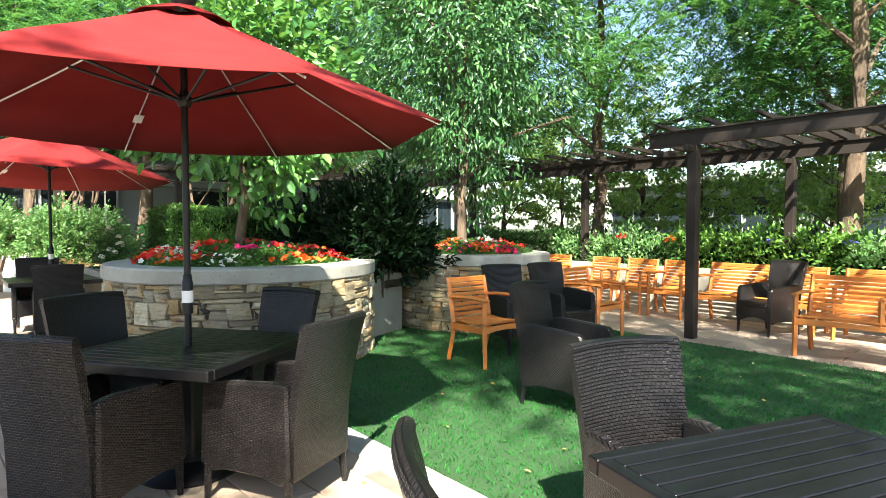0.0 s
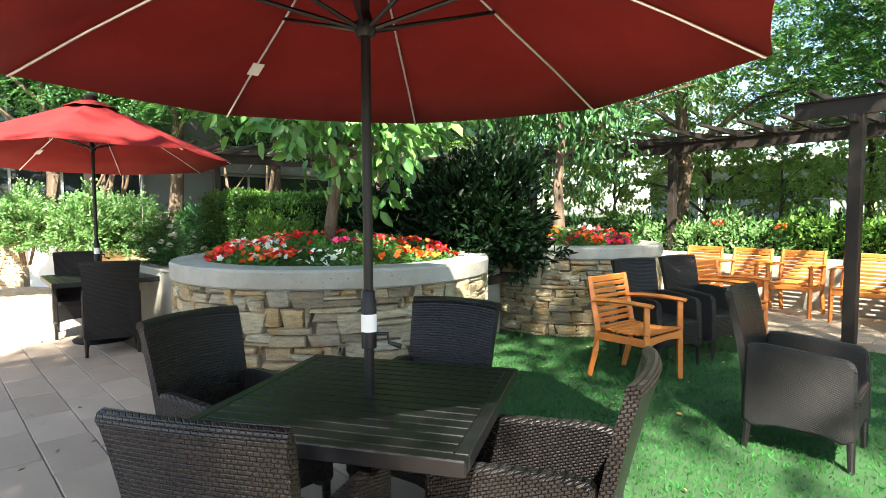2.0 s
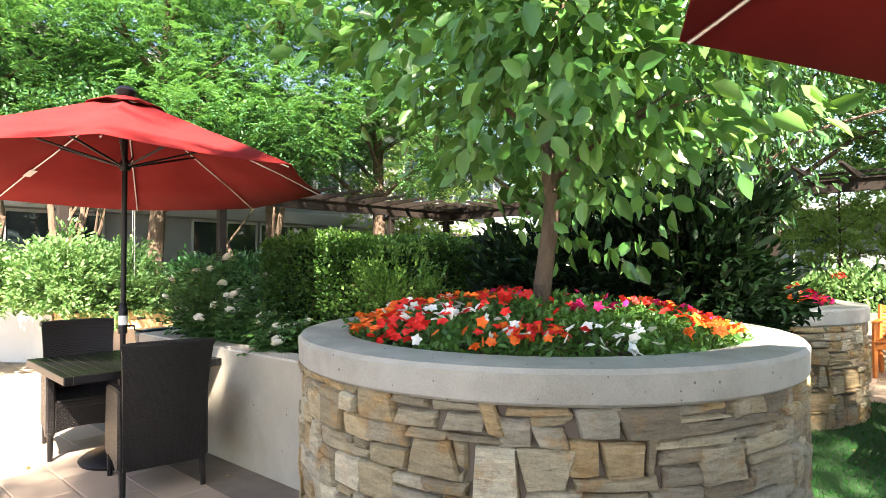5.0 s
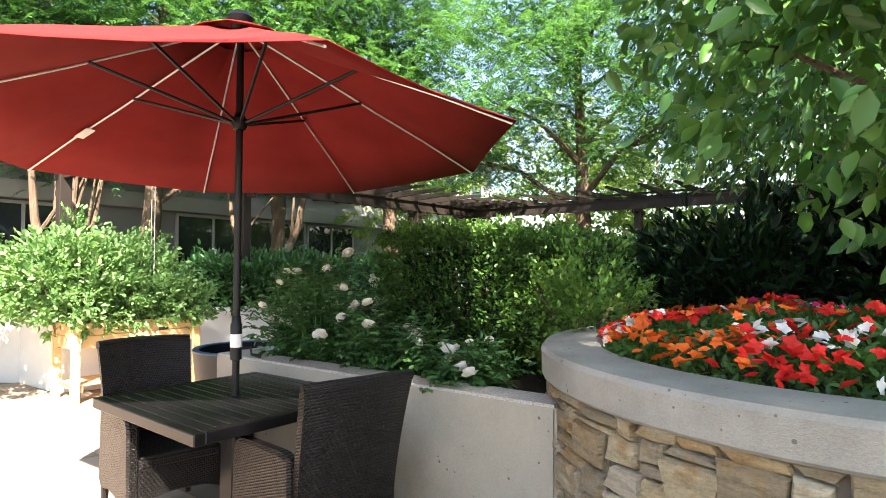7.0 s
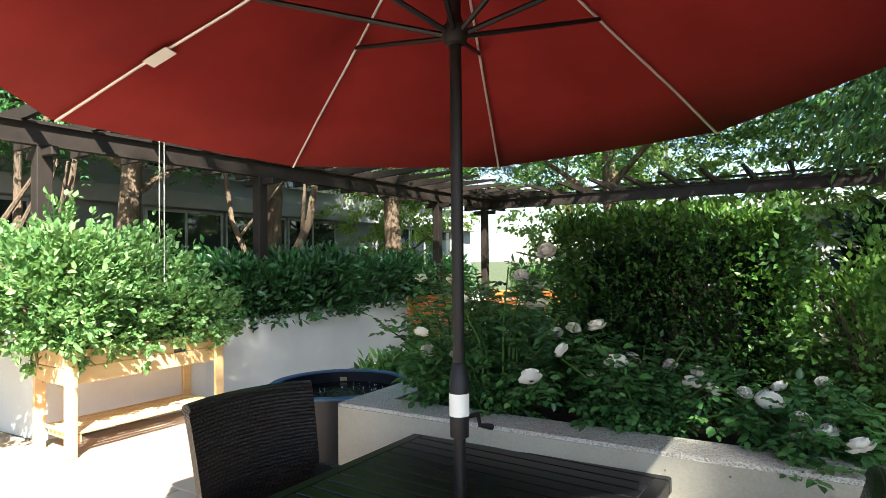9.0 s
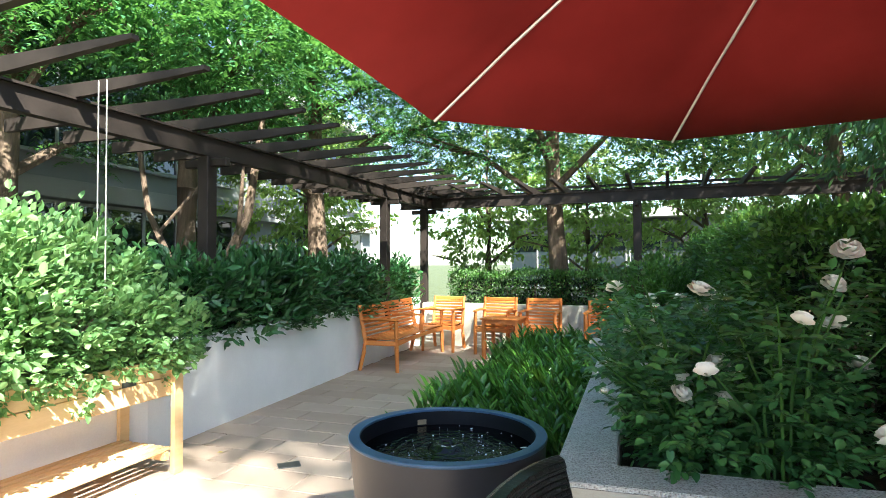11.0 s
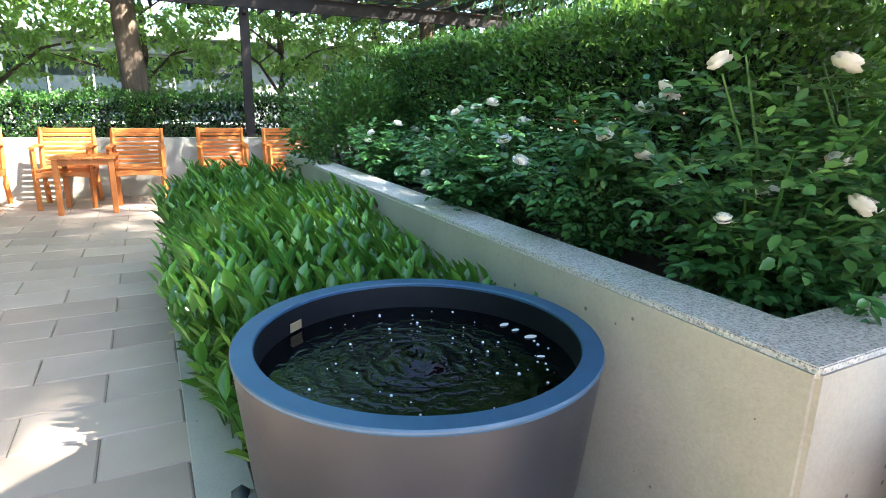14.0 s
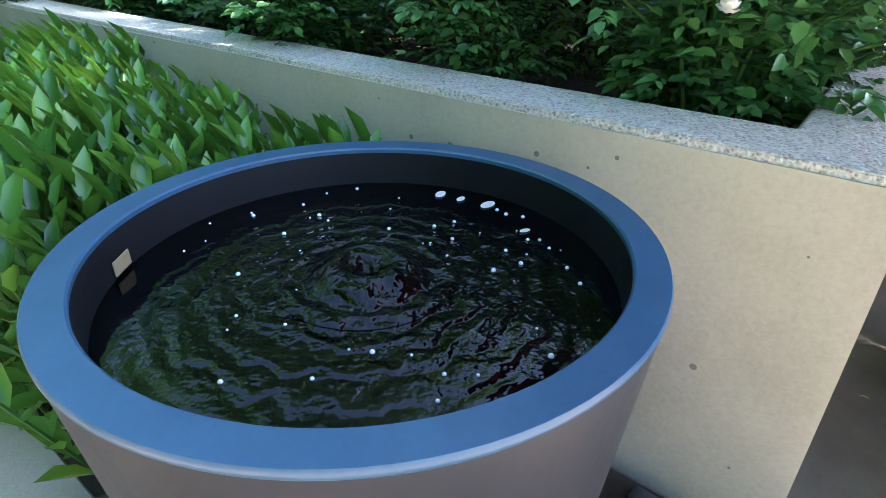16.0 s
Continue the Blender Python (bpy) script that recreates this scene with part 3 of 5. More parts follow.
# ---- round stone planters ----
def ledge_stones(rg, radius, height, a0, a1, parent, base, flat=0.0):
    """Dry-laid ledge stones of uneven sizes round a drum, from angle a0 to a1; returns the joined far side."""
    cell_s, cell_z = 0.038, 0.052
    cols, rows = int((flat or 2 * math.pi * radius) / cell_s), int(round(height / cell_z))
    used = np.zeros((rows, cols), bool)
    step = rg.uniform(0.6, 1.5, rows)
    lvl = np.concatenate([[0.0], np.cumsum(step) / step.sum() * height])
    far_v, far_f = [], []
    for r in range(rows):
        for c in range(cols):
            if used[r, c]:
                continue
            k = rg.random()
            h = 1 if k < 0.46 else 2 if k < 0.78 else 3 if k < 0.92 else 4
            w = int(rg.integers(4, 10)) if h == 1 else int(rg.integers(3, 8)) if h == 2 else int(rg.integers(3, 7))
            h = min(h, rows - r)
            while h > 1 and used[r:r + h, c].any():
                h -= 1
            run = 1
            while run < w and c + run < cols and not used[r:r + h, c + run].any():
                run += 1
            used[r:r + h, c:c + run] = True
            g = 0.0042
            s0, s1, z0, z1 = c * cell_s + g, (c + run) * cell_s - g, lvl[r] + g * 0.7, lvl[r + h] - g * 0.7
            proud = rg.uniform(-0.012, 0.016)
            V, m = [], rg.uniform(0.005, 0.011)
            j = rg.uniform(-0.013, 0.013, (4, 2)) * np.array([1.6 + 0.4 * h, 0.8])
            corners = [(s0 + j[0, 0], z0 + j[0, 1]), (s1 + j[1, 0], z0 + j[1, 1]), (s1 + j[2, 0], z1 + j[2, 1]), (s0 + j[3, 0], z1 + j[3, 1])]
            mids = [((corners[q][0] + corners[(q + 1) % 4][0]) / 2, (corners[q][1] + corners[(q + 1) % 4][1]) / 2 + rg.uniform(-0.005, 0.005)) for q in range(4)]
            ring = [v for pair in zip(corners, mids) for v in pair]
            cs, cz = (s0 + s1) / 2, (z0 + z1) / 2
            for rad, shrink in ((radius - 0.07, 0), (radius - 0.006 + proud, 0), (radius + 0.014 + proud, m)):
                for (s, z) in ring:
                    ds, dz = s - cs, z - cz
                    s2 = cs + ds * (1 - shrink / max(abs(s1 - s0) / 2, 0.02)) if shrink else s
                    z2 = cz + dz * (1 - shrink / max((z1 - z0) / 2, 0.02)) if shrink else z
                    a = s2 / radius
                    rr = rad + (rg.uniform(-0.005, 0.005) if shrink else 0)
                    V.append((s2 - flat / 2, radius - rr, base + z2) if flat else (rr * math.cos(a), rr * math.sin(a), base + z2))
            V.append((cs - flat / 2, -0.018 - proud, base + cz) if flat else ((radius + 0.018 + proud) * math.cos(cs / radius), (radius + 0.018 + proud) * math.sin(cs / radius), base + cz))
            F = []
            for lev in (0, 8):
                F += [(lev + q, lev + (q + 1) % 8, lev + 8 + (q + 1) % 8, lev + 8 + q) for q in range(8)]
            F += [(16 + q, 16 + (q + 1) % 8, 24) for q in range(8)]
            ang = (cs / radius) % (2 * math.pi)
            if flat or a0 <= ang <= a1:
                part("stone", mesh_of("stone", V, F, STONE), parent)
            else:
                o = len(far_v)
                far_v += V
                far_f += [tuple(i + o for i in f) for f in F]
    if not far_v:
        return
    far = part("stone_infill", mesh_of("stone_infill", far_v, far_f, STONE), parent)
    tagged(far, kind="stuff")


def planter(x, y, radius, label, seed, a0, a1):
    rg = np.random.default_rng(seed)
    e = new("stone_planter")
    e.matrix_basis = pose(x, y, 0)
    tagged(e, label, "planter", "round stone planters")
    part("core", from_bm("core", lathe([(radius - 0.03, -0.03), (radius - 0.03, 0.93), (radius - 0.25, 0.93), (radius - 0.25, 0.5)], 64), JOINT), e)
    cop = lathe([(radius - 0.27, 0.90), (radius + 0.012, 0.90), (radius + 0.030, 0.915), (radius + 0.034, 1.03), (radius + 0.018, 1.05), (radius - 0.245, 1.055), (radius - 0.27, 1.04), (radius - 0.27, 0.90)], 96)
    part("coping", from_bm("coping", cop, COPING, True), e, "smooth grey concrete coping ring")
    soil = bmesh.new()
    bmesh.ops.create_circle(soil, cap_ends=True, radius=radius - 0.2, segments=48, matrix=Matrix.Translation((0, 0, 0.98)))
    part("soil", from_bm("soil", soil, SOIL), e, "dark planting soil")
    ledge_stones(rg, radius, 0.915, a0, a1, e, -0.01)
    return e


P1, R1 = south(-2.25, 6.52), 1.45
P2, R2 = south(0.30, 8.95), 1.21


# ---- furniture ----
def wicker_chair():
    e = new("wicker_armchair")
    tagged(e, "dark brown woven resin armchair with a high flared back", "chair", "wicker armchairs")
    side = [(-0.30, 0.20), (-0.24, 0.155), (-0.12, 0.185), (0.12, 0.185), (0.22, 0.16), (0.285, 0.20), (0.275, 0.44), (0.265, 0.60), (0.235, 0.638), (0.05, 0.655), (-0.20, 0.672), (-0.29, 0.66)]
    for sgn in (-1, 1):
        m = pose(sgn * 0.236, 0, 0) @ Matrix(((0, 0, 1, 0), (1, 0, 0, 0), (0, 1, 0, 0), (0, 0, 0, 1)))
        part("arm_panel", from_bm("arm_panel", slab(side, 0.062, m, 0.014), WICKER), e)
    bm = bmesh.new()
    rows = []
    for i in range(9):
        f = i / 8
        z = 0.18 + 0.775 * f
        yb = -0.265 - 0.02 * f - 0.095 * max(0, f - 0.35) ** 1.3 * 1.6
        half = 0.238 + 0.026 * f * f
        row = []
        for k in range(7):
            g = k / 3 - 1
            bow = -0.035 * (1 - g * g) * f
            drop = -0.008 * abs(g) ** 3 if i == 8 else 0
            row.append((half * g, yb + bow, z + drop))
        rows.append(row)
    for off in (0.0, -0.045):
        for row in rows:
            for p in row:
                bm.verts.new((p[0], p[1] + off, p[2]))
    bm.verts.ensure_lookup_table()
    n = 63
    for i in range(8):
        for k in range(6):
            a = i * 7 + k
            bm.faces.new([bm.verts[q] for q in (a, a + 1, a + 8, a + 7)])
            bm.faces.new([bm.verts[q + n] for q in (a + 7, a + 8, a + 1, a)])
    rim = [k for k in range(7)] + [7 * i + 6 for i in range(1, 9)] + [56 + k for k in range(5, -1, -1)] + [7 * i for i in range(7, 0, -1)]
    for a, b in zip(rim, rim[1:] + rim[:1]):
        bm.faces.new([bm.verts[q] for q in (b, a, a + n, b + n)])
    bmesh.ops.recalc_face_normals(bm, faces=bm.faces)
    part("backrest", from_bm("backrest", bm, WICKER), e)
    edge = tube([(rows[8][k][0], rows[8][k][1] - 0.022, rows[8][k][2] + 0.006) for k in range(7)], [0.026] * 7, 8)
    part("top_roll", from_bm("top_roll", edge, WICKER, True), e)
    part("seat", box_mesh("seat", (0.43, 0.56, 0.07), WICKER, pose(0, 0.005, 0.405), 0.02), e)
    apron = [(-0.21, 0.20), (-0.13, 0.225), (0, 0.235), (0.13, 0.225), (0.21, 0.20), (0.21, 0.39), (-0.21, 0.39)]
    part("front_apron", from_bm("front_apron", slab(apron, 0.03, pose(0, 0.262, 0, 90), 0.006), WICKER), e)
    for x, y, s in ((-0.236, 0.25, 0.01), (0.236, 0.25, 0.01), (-0.236, -0.262, -0.03), (0.236, -0.262, -0.03)):
        part("leg", from_bm("leg", tube([(x, y + s, 0), (x, y, 0.24)], [0.017, 0.024], 8), WICKER, True), e)
    return e


def slat_back(e, width, n, lean_y, z0, z1, count_mid):
    for i in range(n):
        f = i / (n - 1)
        h = 0.055 if i == n - 1 else 0.036
        z = z0 + (z1 - z0) * f
        part("back_slat", box_mesh("back_slat", (width, 0.018, h), TEAK, pose(0, lean_y(z), z, -9)), e)


def teak_seat(width, name, label, group, mid=False):
    """A slatted teak chair or bench, front towards +y."""
    e = new(name)
    tagged(e, label, "bench" if mid else "chair", group)
    hw = width / 2 - 0.03
    lean = lambda z: -0.215 - 0.20 * max(0.0, z - 0.42)
    for sgn in (-1, 1):
        part("front_leg", from_bm("front_leg", tube([(sgn * hw, 0.265, 0), (sgn * hw, 0.255, 0.3), (sgn * hw, 0.25, 0.69)], [0.026, 0.031, 0.028], 4), TEAK), e)
        part("back_leg", from_bm("back_leg", tube([(sgn * hw, -0.30, 0), (sgn * hw, -0.235, 0.25), (sgn * hw, -0.215, 0.43), (sgn * hw, lean(0.65), 0.65), (sgn * hw, lean(0.895), 0.895)], [0.028, 0.031, 0.033, 0.029, 0.024], 4), TEAK), e)
        arm = [(sgn * hw, -0.27, 0.675), (sgn * hw, -0.10, 0.705), (sgn * hw, 0.10, 0.712), (sgn * hw, 0.30, 0.695)]
        bm = tube(arm, [0.036, 0.040, 0.040, 0.038], 4)
        bmesh.ops.scale(bm, vec=(1, 1, 0.5), space=Matrix.Translation((0, 0, -0.70)), verts=bm.verts)
        part("armrest", from_bm("armrest", bm, TEAK), e)
        part("side_rail", box_mesh("side_rail", (0.024, 0.46, 0.065), TEAK, pose(sgn * hw, 0.02, 0.385)), e)
    rail = [(-hw, 0.355), (-hw * 0.5, 0.375), (0, 0.38), (hw * 0.5, 0.375), (hw, 0.355), (hw, 0.43), (-hw, 0.43)]
    part("front_rail", from_bm("front_rail", slab(rail, 0.026, pose(0, 0.262, 0, 90), 0.003), TEAK), e)
    part("back_rail", box_mesh("back_rail", (2 * hw, 0.024, 0.06), TEAK, pose(0, -0.215, 0.40)), e)
    for i in range(9):
        y = -0.185 + i * 0.055
        part("seat_slat", box_mesh("seat_slat", (2 * hw + (0.05 if i > 7 else -0.03), 0.044, 0.018), TEAK, pose(0, y, 0.438 + 0.02 * (abs(i - 4) / 4) ** 2)), e)
    slat_back(e, 2 * hw - 0.03, 8, lean, 0.50, 0.865, mid)
    if mid:
        part("middle_post", from_bm("middle_post", tube([(0, 0.25, 0.43), (0, 0.25, 0.69)], [0.03, 0.028], 4), TEAK), e)
        part("middle_armrest", box_mesh("middle_armrest", (0.06, 0.50, 0.03), TEAK, pose(0, 0.03, 0.70)), e)
        part("middle_stile", box_mesh("middle_stile", (0.05, 0.022, 0.44), TEAK, pose(0, lean(0.66) - 0.012, 0.66, 11)), e)
    return e


def patio_table():
    e = new("patio_table")
    tagged(e, "square black slatted metal patio table with a central pedestal", "table", "patio tables")
    s, n = 1.04, 14
    w = (s - 0.10) / n
    for i in range(n):
        x = -s / 2 + 0.05 + (i + 0.5) * w
        part("slat", box_mesh("slat", (w - 0.007, s - 0.10, 0.02), TABLETOP, pose(x, 0, 0.732), 0.003), e)
    for sgn in (-1, 1):
        part("edge_rail", box_mesh("edge_rail", (0.05, s, 0.055), TABLETOP, pose(sgn * (s / 2 - 0.025), 0, 0.7145), 0.005), e)
        part("end_rail", box_mesh("end_rail", (s - 0.10, 0.05, 0.055), TABLETOP, pose(0, sgn * (s / 2 - 0.025), 0.7145), 0.005), e)
    # Black sheet added under the slats so their gaps stay dark.
    part("tray", box_mesh("tray", (0.94, 0.94, 0.004), BLACKPAINT, pose(0, 0, 0.7195), 0), e)
    part("pedestal", box_mesh("pedestal", (0.13, 0.13, 0.66), BLACKPAINT, pose(0, 0, 0.375), 0.012), e)
    part("base_plate", from_bm("base_plate", lathe([(0.0, 0.0), (0.29, 0.0), (0.30, 0.02), (0.27, 0.045), (0.10, 0.07), (0.075, 0.11), (0, 0.11)], 40), BLACKPAINT, True), e)
    part("underframe", box_mesh("underframe", (0.92, 0.05, 0.03), BLACKPAINT, pose(0, 0, 0.705)), e)
    part("underframe", box_mesh("underframe", (0.05, 0.92, 0.029), BLACKPAINT, pose(0, 0, 0.7045)), e)
    return e


def umbrella(x, y, phase, rim_z, label, lean=(0, 0)):
    """A market umbrella: eight canvas panels over ribs and struts, pole through the table."""
    e = new("patio_umbrella")
    e.matrix_basis = pose(x, y, 0, 0, 0, phase)
    tagged(e, label, "umbrella", "patio umbrellas")
    R, apex = 1.50, rim_z + 0.68
    bm = bmesh.new()
    prof = [(0.16, apex - 0.075), (0.45, apex - 0.205), (0.80, apex - 0.365), (1.15, apex - 0.515), (R, rim_z)]
    rings = []
    for r, z in prof:
        ring = []
        for k in range(8):
            for g in (0, 0.25, 0.5, 0.75):
                a = 2 * math.pi * (k + g) / 8
                chord = math.cos(math.pi / 8) / math.cos(2 * math.pi * (g - 0.5) / 8)
                sag = 4 * g * (1 - g)
                f = (r / R)
                rr = r * (chord if g else 1.0) * (1 - 0.018 * sag * f)
                ring.append(bm.verts.new((rr * math.cos(a), rr * math.sin(a), z + sag * (-0.012 * f ** 3 - 0.035 * math.sin(math.pi * min(f, 1)))))) 
        rings.append(ring)
    for a, b in zip(rings, rings[1:]):
        for k in range(32):
            bm.faces.new((a[k], a[(k + 1) % 32], b[(k + 1) % 32], b[k]))
    can = part("canopy", from_bm("canopy", bm, CANVAS, True), e, "brick-red canvas canopy in eight panels")
    md = can.modifiers.new("thickness", "SOLIDIFY")
    md.thickness = 0.004
    bm = bmesh.new()
    top = bm.verts.new((0, 0, apex + 0.005))
    r1 = [bm.verts.new((0.16 * math.cos(2 * math.pi * k / 16), 0.16 * math.sin(2 * math.pi * k / 16), apex - 0.045)) for k in range(16)]
    r2 = [bm.verts.new(((0.29 if k % 2 == 0 else 0.268) * math.cos(2 * math.pi * k / 16), (0.29 if k % 2 == 0 else 0.268) * math.sin(2 * math.pi * k / 16), apex - (0.112 if k % 2 == 0 else 0.095))) for k in range(16)]
    for k in range(16):
        q = (k + 1) % 16
        bm.faces.new((top, r1[k], r1[q]))
        bm.faces.new((r1[k], r2[k], r2[q], r1[q]))
    vent = part("vent_cap", from_bm("vent_cap", bm, CANVAS, True), e, "small red canvas vent cap")
    vent.modifiers.new("thickness", "SOLIDIFY").thickness = 0.004
    part("finial", from_bm("finial", lathe([(0, apex + 0.075), (0.05, apex + 0.065), (0.075, apex + 0.035), (0.065, apex + 0.01), (0.03, apex - 0.05)], 20), BLACKPAINT, True), e, "black cap on the top")
    part("pole", from_bm("pole", tube([(0, 0, 0.06), (0, 0, apex - 0.02)], [0.0195, 0.0195], 14), BLACKPAINT, True), e)
    part("pole_sleeve", from_bm("pole_sleeve", lathe([(0.02, 0.93), (0.030, 0.935), (0.031, 1.12), (0.026, 1.13), (0.024, 1.16), (0.02, 1.165)], 20), BLACKPAINT, True), e)
    part("tag", from_bm("tag", lathe([(0.0318, 1.0), (0.0318, 1.07)], 12), PAPER, True), e, "white printed tag round the pole")
    crank = tube([(0.02, 0, 0.99), (0.075, 0, 0.99), (0.08, 0, 0.955), (0.13, 0, 0.94)], [0.008, 0.008, 0.007, 0.011], 8)
    part("crank", from_bm("crank", crank, BLACKPAINT, True), e, "small crank handle")
    hz = rim_z + 0.135
    part("hub", from_bm("hub", lathe([(0.02, hz - 0.04), (0.032, hz - 0.035), (0.042, hz - 0.01), (0.042, hz + 0.02), (0.03, hz + 0.03), (0.02, hz + 0.06)], 20), BLACKPAINT, True), e)
    for k in range(8):
        a = 2 * math.pi * k / 8
        c, s = math.cos(a), math.sin(a)
        pts = [(r * c * 0.985, r * s * 0.985, z - 0.014) for r, z in prof]
        part("rib", from_bm("rib", tube([(0.03 * c, 0.03 * s, apex - 0.04)] + pts, [0.0055] * 6, 6), CHROME), e, "pale metal rib")
        mid = (0.70 * c, 0.70 * s, apex - 0.335)
        part("strut", from_bm("strut", tube([(0.04 * c, 0.04 * s, hz), mid], [0.009, 0.009], 6), BLACKPAINT), e)
    a = 2 * math.pi * 3 / 8
    lab = box_mesh("care_label", (0.10, 0.06, 0.002), PAPER, pose(1.05 * math.cos(a), 1.05 * math.sin(a), apex - 0.505, 0, 24, math.degrees(a)), 0)
    part("care_label", lab, e, "white care label on a rib")
    if any(lean):
        turn = Matrix.Rotation(radians(-phase), 4, "Z") @ pose(0, 0, 0, *lean) @ Matrix.Rotation(radians(phase), 4, "Z")
        tilt = Matrix.Translation((0, 0, hz)) @ turn @ Matrix.Translation((0, 0, -hz))
        for ob in e.children:
            if ob.name.split(".")[0] in ("canopy", "vent_cap", "finial", "hub", "rib", "strut", "care_label"):
                ob.matrix_basis = tilt @ ob.matrix_basis
    return e


def place(ob, x, y, ang):
    """Pose for a thing whose front looks along ang degrees from +x."""
    return pose(x, y, 0, 0, 0, ang - 90)


chair = wicker_chair()
WICKER_AT = [(-1.00, 2.95, 81), (-1.481, 3.757, -25.4), (-0.729, 4.097, -111.8), (-0.238, 3.287, 161.7), (1.667, 2.342, -65.5), (1.20, 1.526, 16.8),
             (-5.419, 7.680, -52), (-4.492, 6.976, 126.8), (1.553, 4.939, -37.2), (4.645, 8.437, 206.8), (1.205, 6.996, -63), (1.807, 7.463, -56.5)]
chair.matrix_basis = place(chair, *WICKER_AT[0])
for w in WICKER_AT[1:]:
    copy_thing(chair, place(chair, *w))

tchair = teak_seat(0.60, "teak_armchair", "honey-coloured slatted teak armchair", "teak armchairs")
BACK_ANG = math.degrees(math.atan2(-NB.y, -NB.x))
TEAK_AT = [(0.856, 6.404, -44.0), (2.25, 8.00, -43.8)]
for bxx, byy in (south(2.05, 11.45), south(2.79, 10.66), south(3.30, 10.12), south(3.78, 9.62), (-2.3, 16.17), (-1.66, 15.47), (-1.15, 14.92), (-0.33, 14.36), (0.27, 13.78)):
    TEAK_AT.append((bxx - NB.x * 0.30, byy - NB.y * 0.30, BACK_ANG))
tchair.matrix_basis = place(tchair, *TEAK_AT[0])
for w in TEAK_AT[1:]:
    copy_thing(tchair, place(tchair, *w))
bench = teak_seat(1.62, "teak_bench", "honey-coloured slatted teak bench with a middle armrest", "teak benches", True)
BENCH_AT = [(4.905 - NB.x * 0.3, 9.076 - NB.y * 0.3, BACK_ANG), (6.20 - NB.x * 0.3, 7.85 - NB.y * 0.3, BACK_ANG), (*south(4.72, 6.22), BACK_ANG)]
long_bench = teak_seat(1.94, "teak_bench", "long honey-coloured slatted teak bench beside the pale wall", "teak benches", True)
long_bench.matrix_basis = place(long_bench, -3.46, 15.16, -41.5)
bench.matrix_basis = place(bench, *BENCH_AT[0])
for w in BENCH_AT[1:]:
    copy_thing(bench, place(bench, *w))

table = patio_table()
table.matrix_basis = pose(-0.845, 3.50, 0, 0, 0, -9.8 + 90)
copy_thing(table, pose(-4.945, 7.417, 0, 0, 0, 46.3))
copy_thing(table, pose(1.956, 1.841, 0, 0, 0, 27.5 + 90))
umbrella(-0.842, 3.478, 1.3, 2.04, "open red canvas patio umbrella over a black table")
umbrella(-4.955, 7.40, 24.5, 2.07, "open red canvas patio umbrella beside the rose bed", (-2.6, -1.2))


def side_table():
    e = new("side_table")
    tagged(e, "small square slatted teak side table", "table")
    for i in range(6):
        part("top_slat", box_mesh("top_slat", (0.56, 0.085, 0.02), TEAK, pose(0, -0.235 + i * 0.094, 0.56)), e)
    for sx in (-1, 1):
        part("apron", box_mesh("apron", (0.022, 0.44, 0.06), TEAK, pose(sx * 0.235, 0, 0.52)), e)
        part("apron", box_mesh("apron", (0.44, 0.022, 0.06), TEAK, pose(0, sx * 0.235, 0.52)), e)
        for sy in (-1, 1):
            part("leg", box_mesh("leg", (0.048, 0.048, 0.55), TEAK, pose(sx * 0.235, sy * 0.235, 0.275)), e)
    e.matrix_basis = pose(-1.95, 14.80, 0, 0, 0, 46) @ Matrix.Diagonal((1.12, 1.12, 1.1, 1))


side_table()


def planter_box():
    """A raised cedar trough on legs with a slatted shelf; x along it, front at -y."""
    e = new("planter_box")
    tagged(e, "pale cedar raised planter box with a slatted lower shelf", "planter")
    L, W = 1.36, 0.47
    for i in range(2):
        for y in (-W / 2 + 0.012, W / 2 - 0.012):
            part("board", box_mesh("board", (L, 0.024, 0.128), CEDAR, pose(0, y, 0.62 + i * 0.132)), e)
        for x in (-L / 2 + 0.012, L / 2 - 0.012):
            part("board", box_mesh("board", (0.024, W - 0.05, 0.128), CEDAR, pose(x, 0, 0.62 + i * 0.132)), e)
    part("bottom", box_mesh("bottom", (L - 0.05, W - 0.05, 0.02), CEDAR, pose(0, 0, 0.57)), e)
    part("soil", box_mesh("soil", (L - 0.06, W - 0.06, 0.02), SOIL, pose(0, 0, 0.77), 0), e, "dark potting soil")
    for sx in (-1, 1):
        for sy in (-1, 1):
            part("leg", box_mesh("leg", (0.085, 0.036, 0.82), CEDAR, pose(sx * (L / 2 - 0.03), sy * (W / 2 + 0.018), 0.41)), e)
        part("shelf_bearer", box_mesh("shelf_bearer", (0.036, W, 0.06), CEDAR, pose(sx * (L / 2 - 0.1), 0, 0.135)), e)
    for i in range(7):
        part("shelf_slat", box_mesh("shelf_slat", (L - 0.1, 0.052, 0.02), CEDAR, pose(0, -W / 2 + 0.035 + i * 0.072, 0.176)), e)
    sign = box_mesh("sign", (0.11, 0.004, 0.035), BRONZE, pose(L / 2 - 0.42, -W / 2 - 0.003, 0.70), 0.001)
    part("sign", sign, e, "small dark maker's plate")
    e.matrix_basis = pose(-7.10, 11.085, 0, 0, 0, 47.7)
    return e


planter_box()


bub = bmesh.new()
bmesh.ops.create_uvsphere(bub, u_segments=10, v_segments=6, radius=1.0)
BUBBLE = from_bm("bubble", bub, FOAM, True)


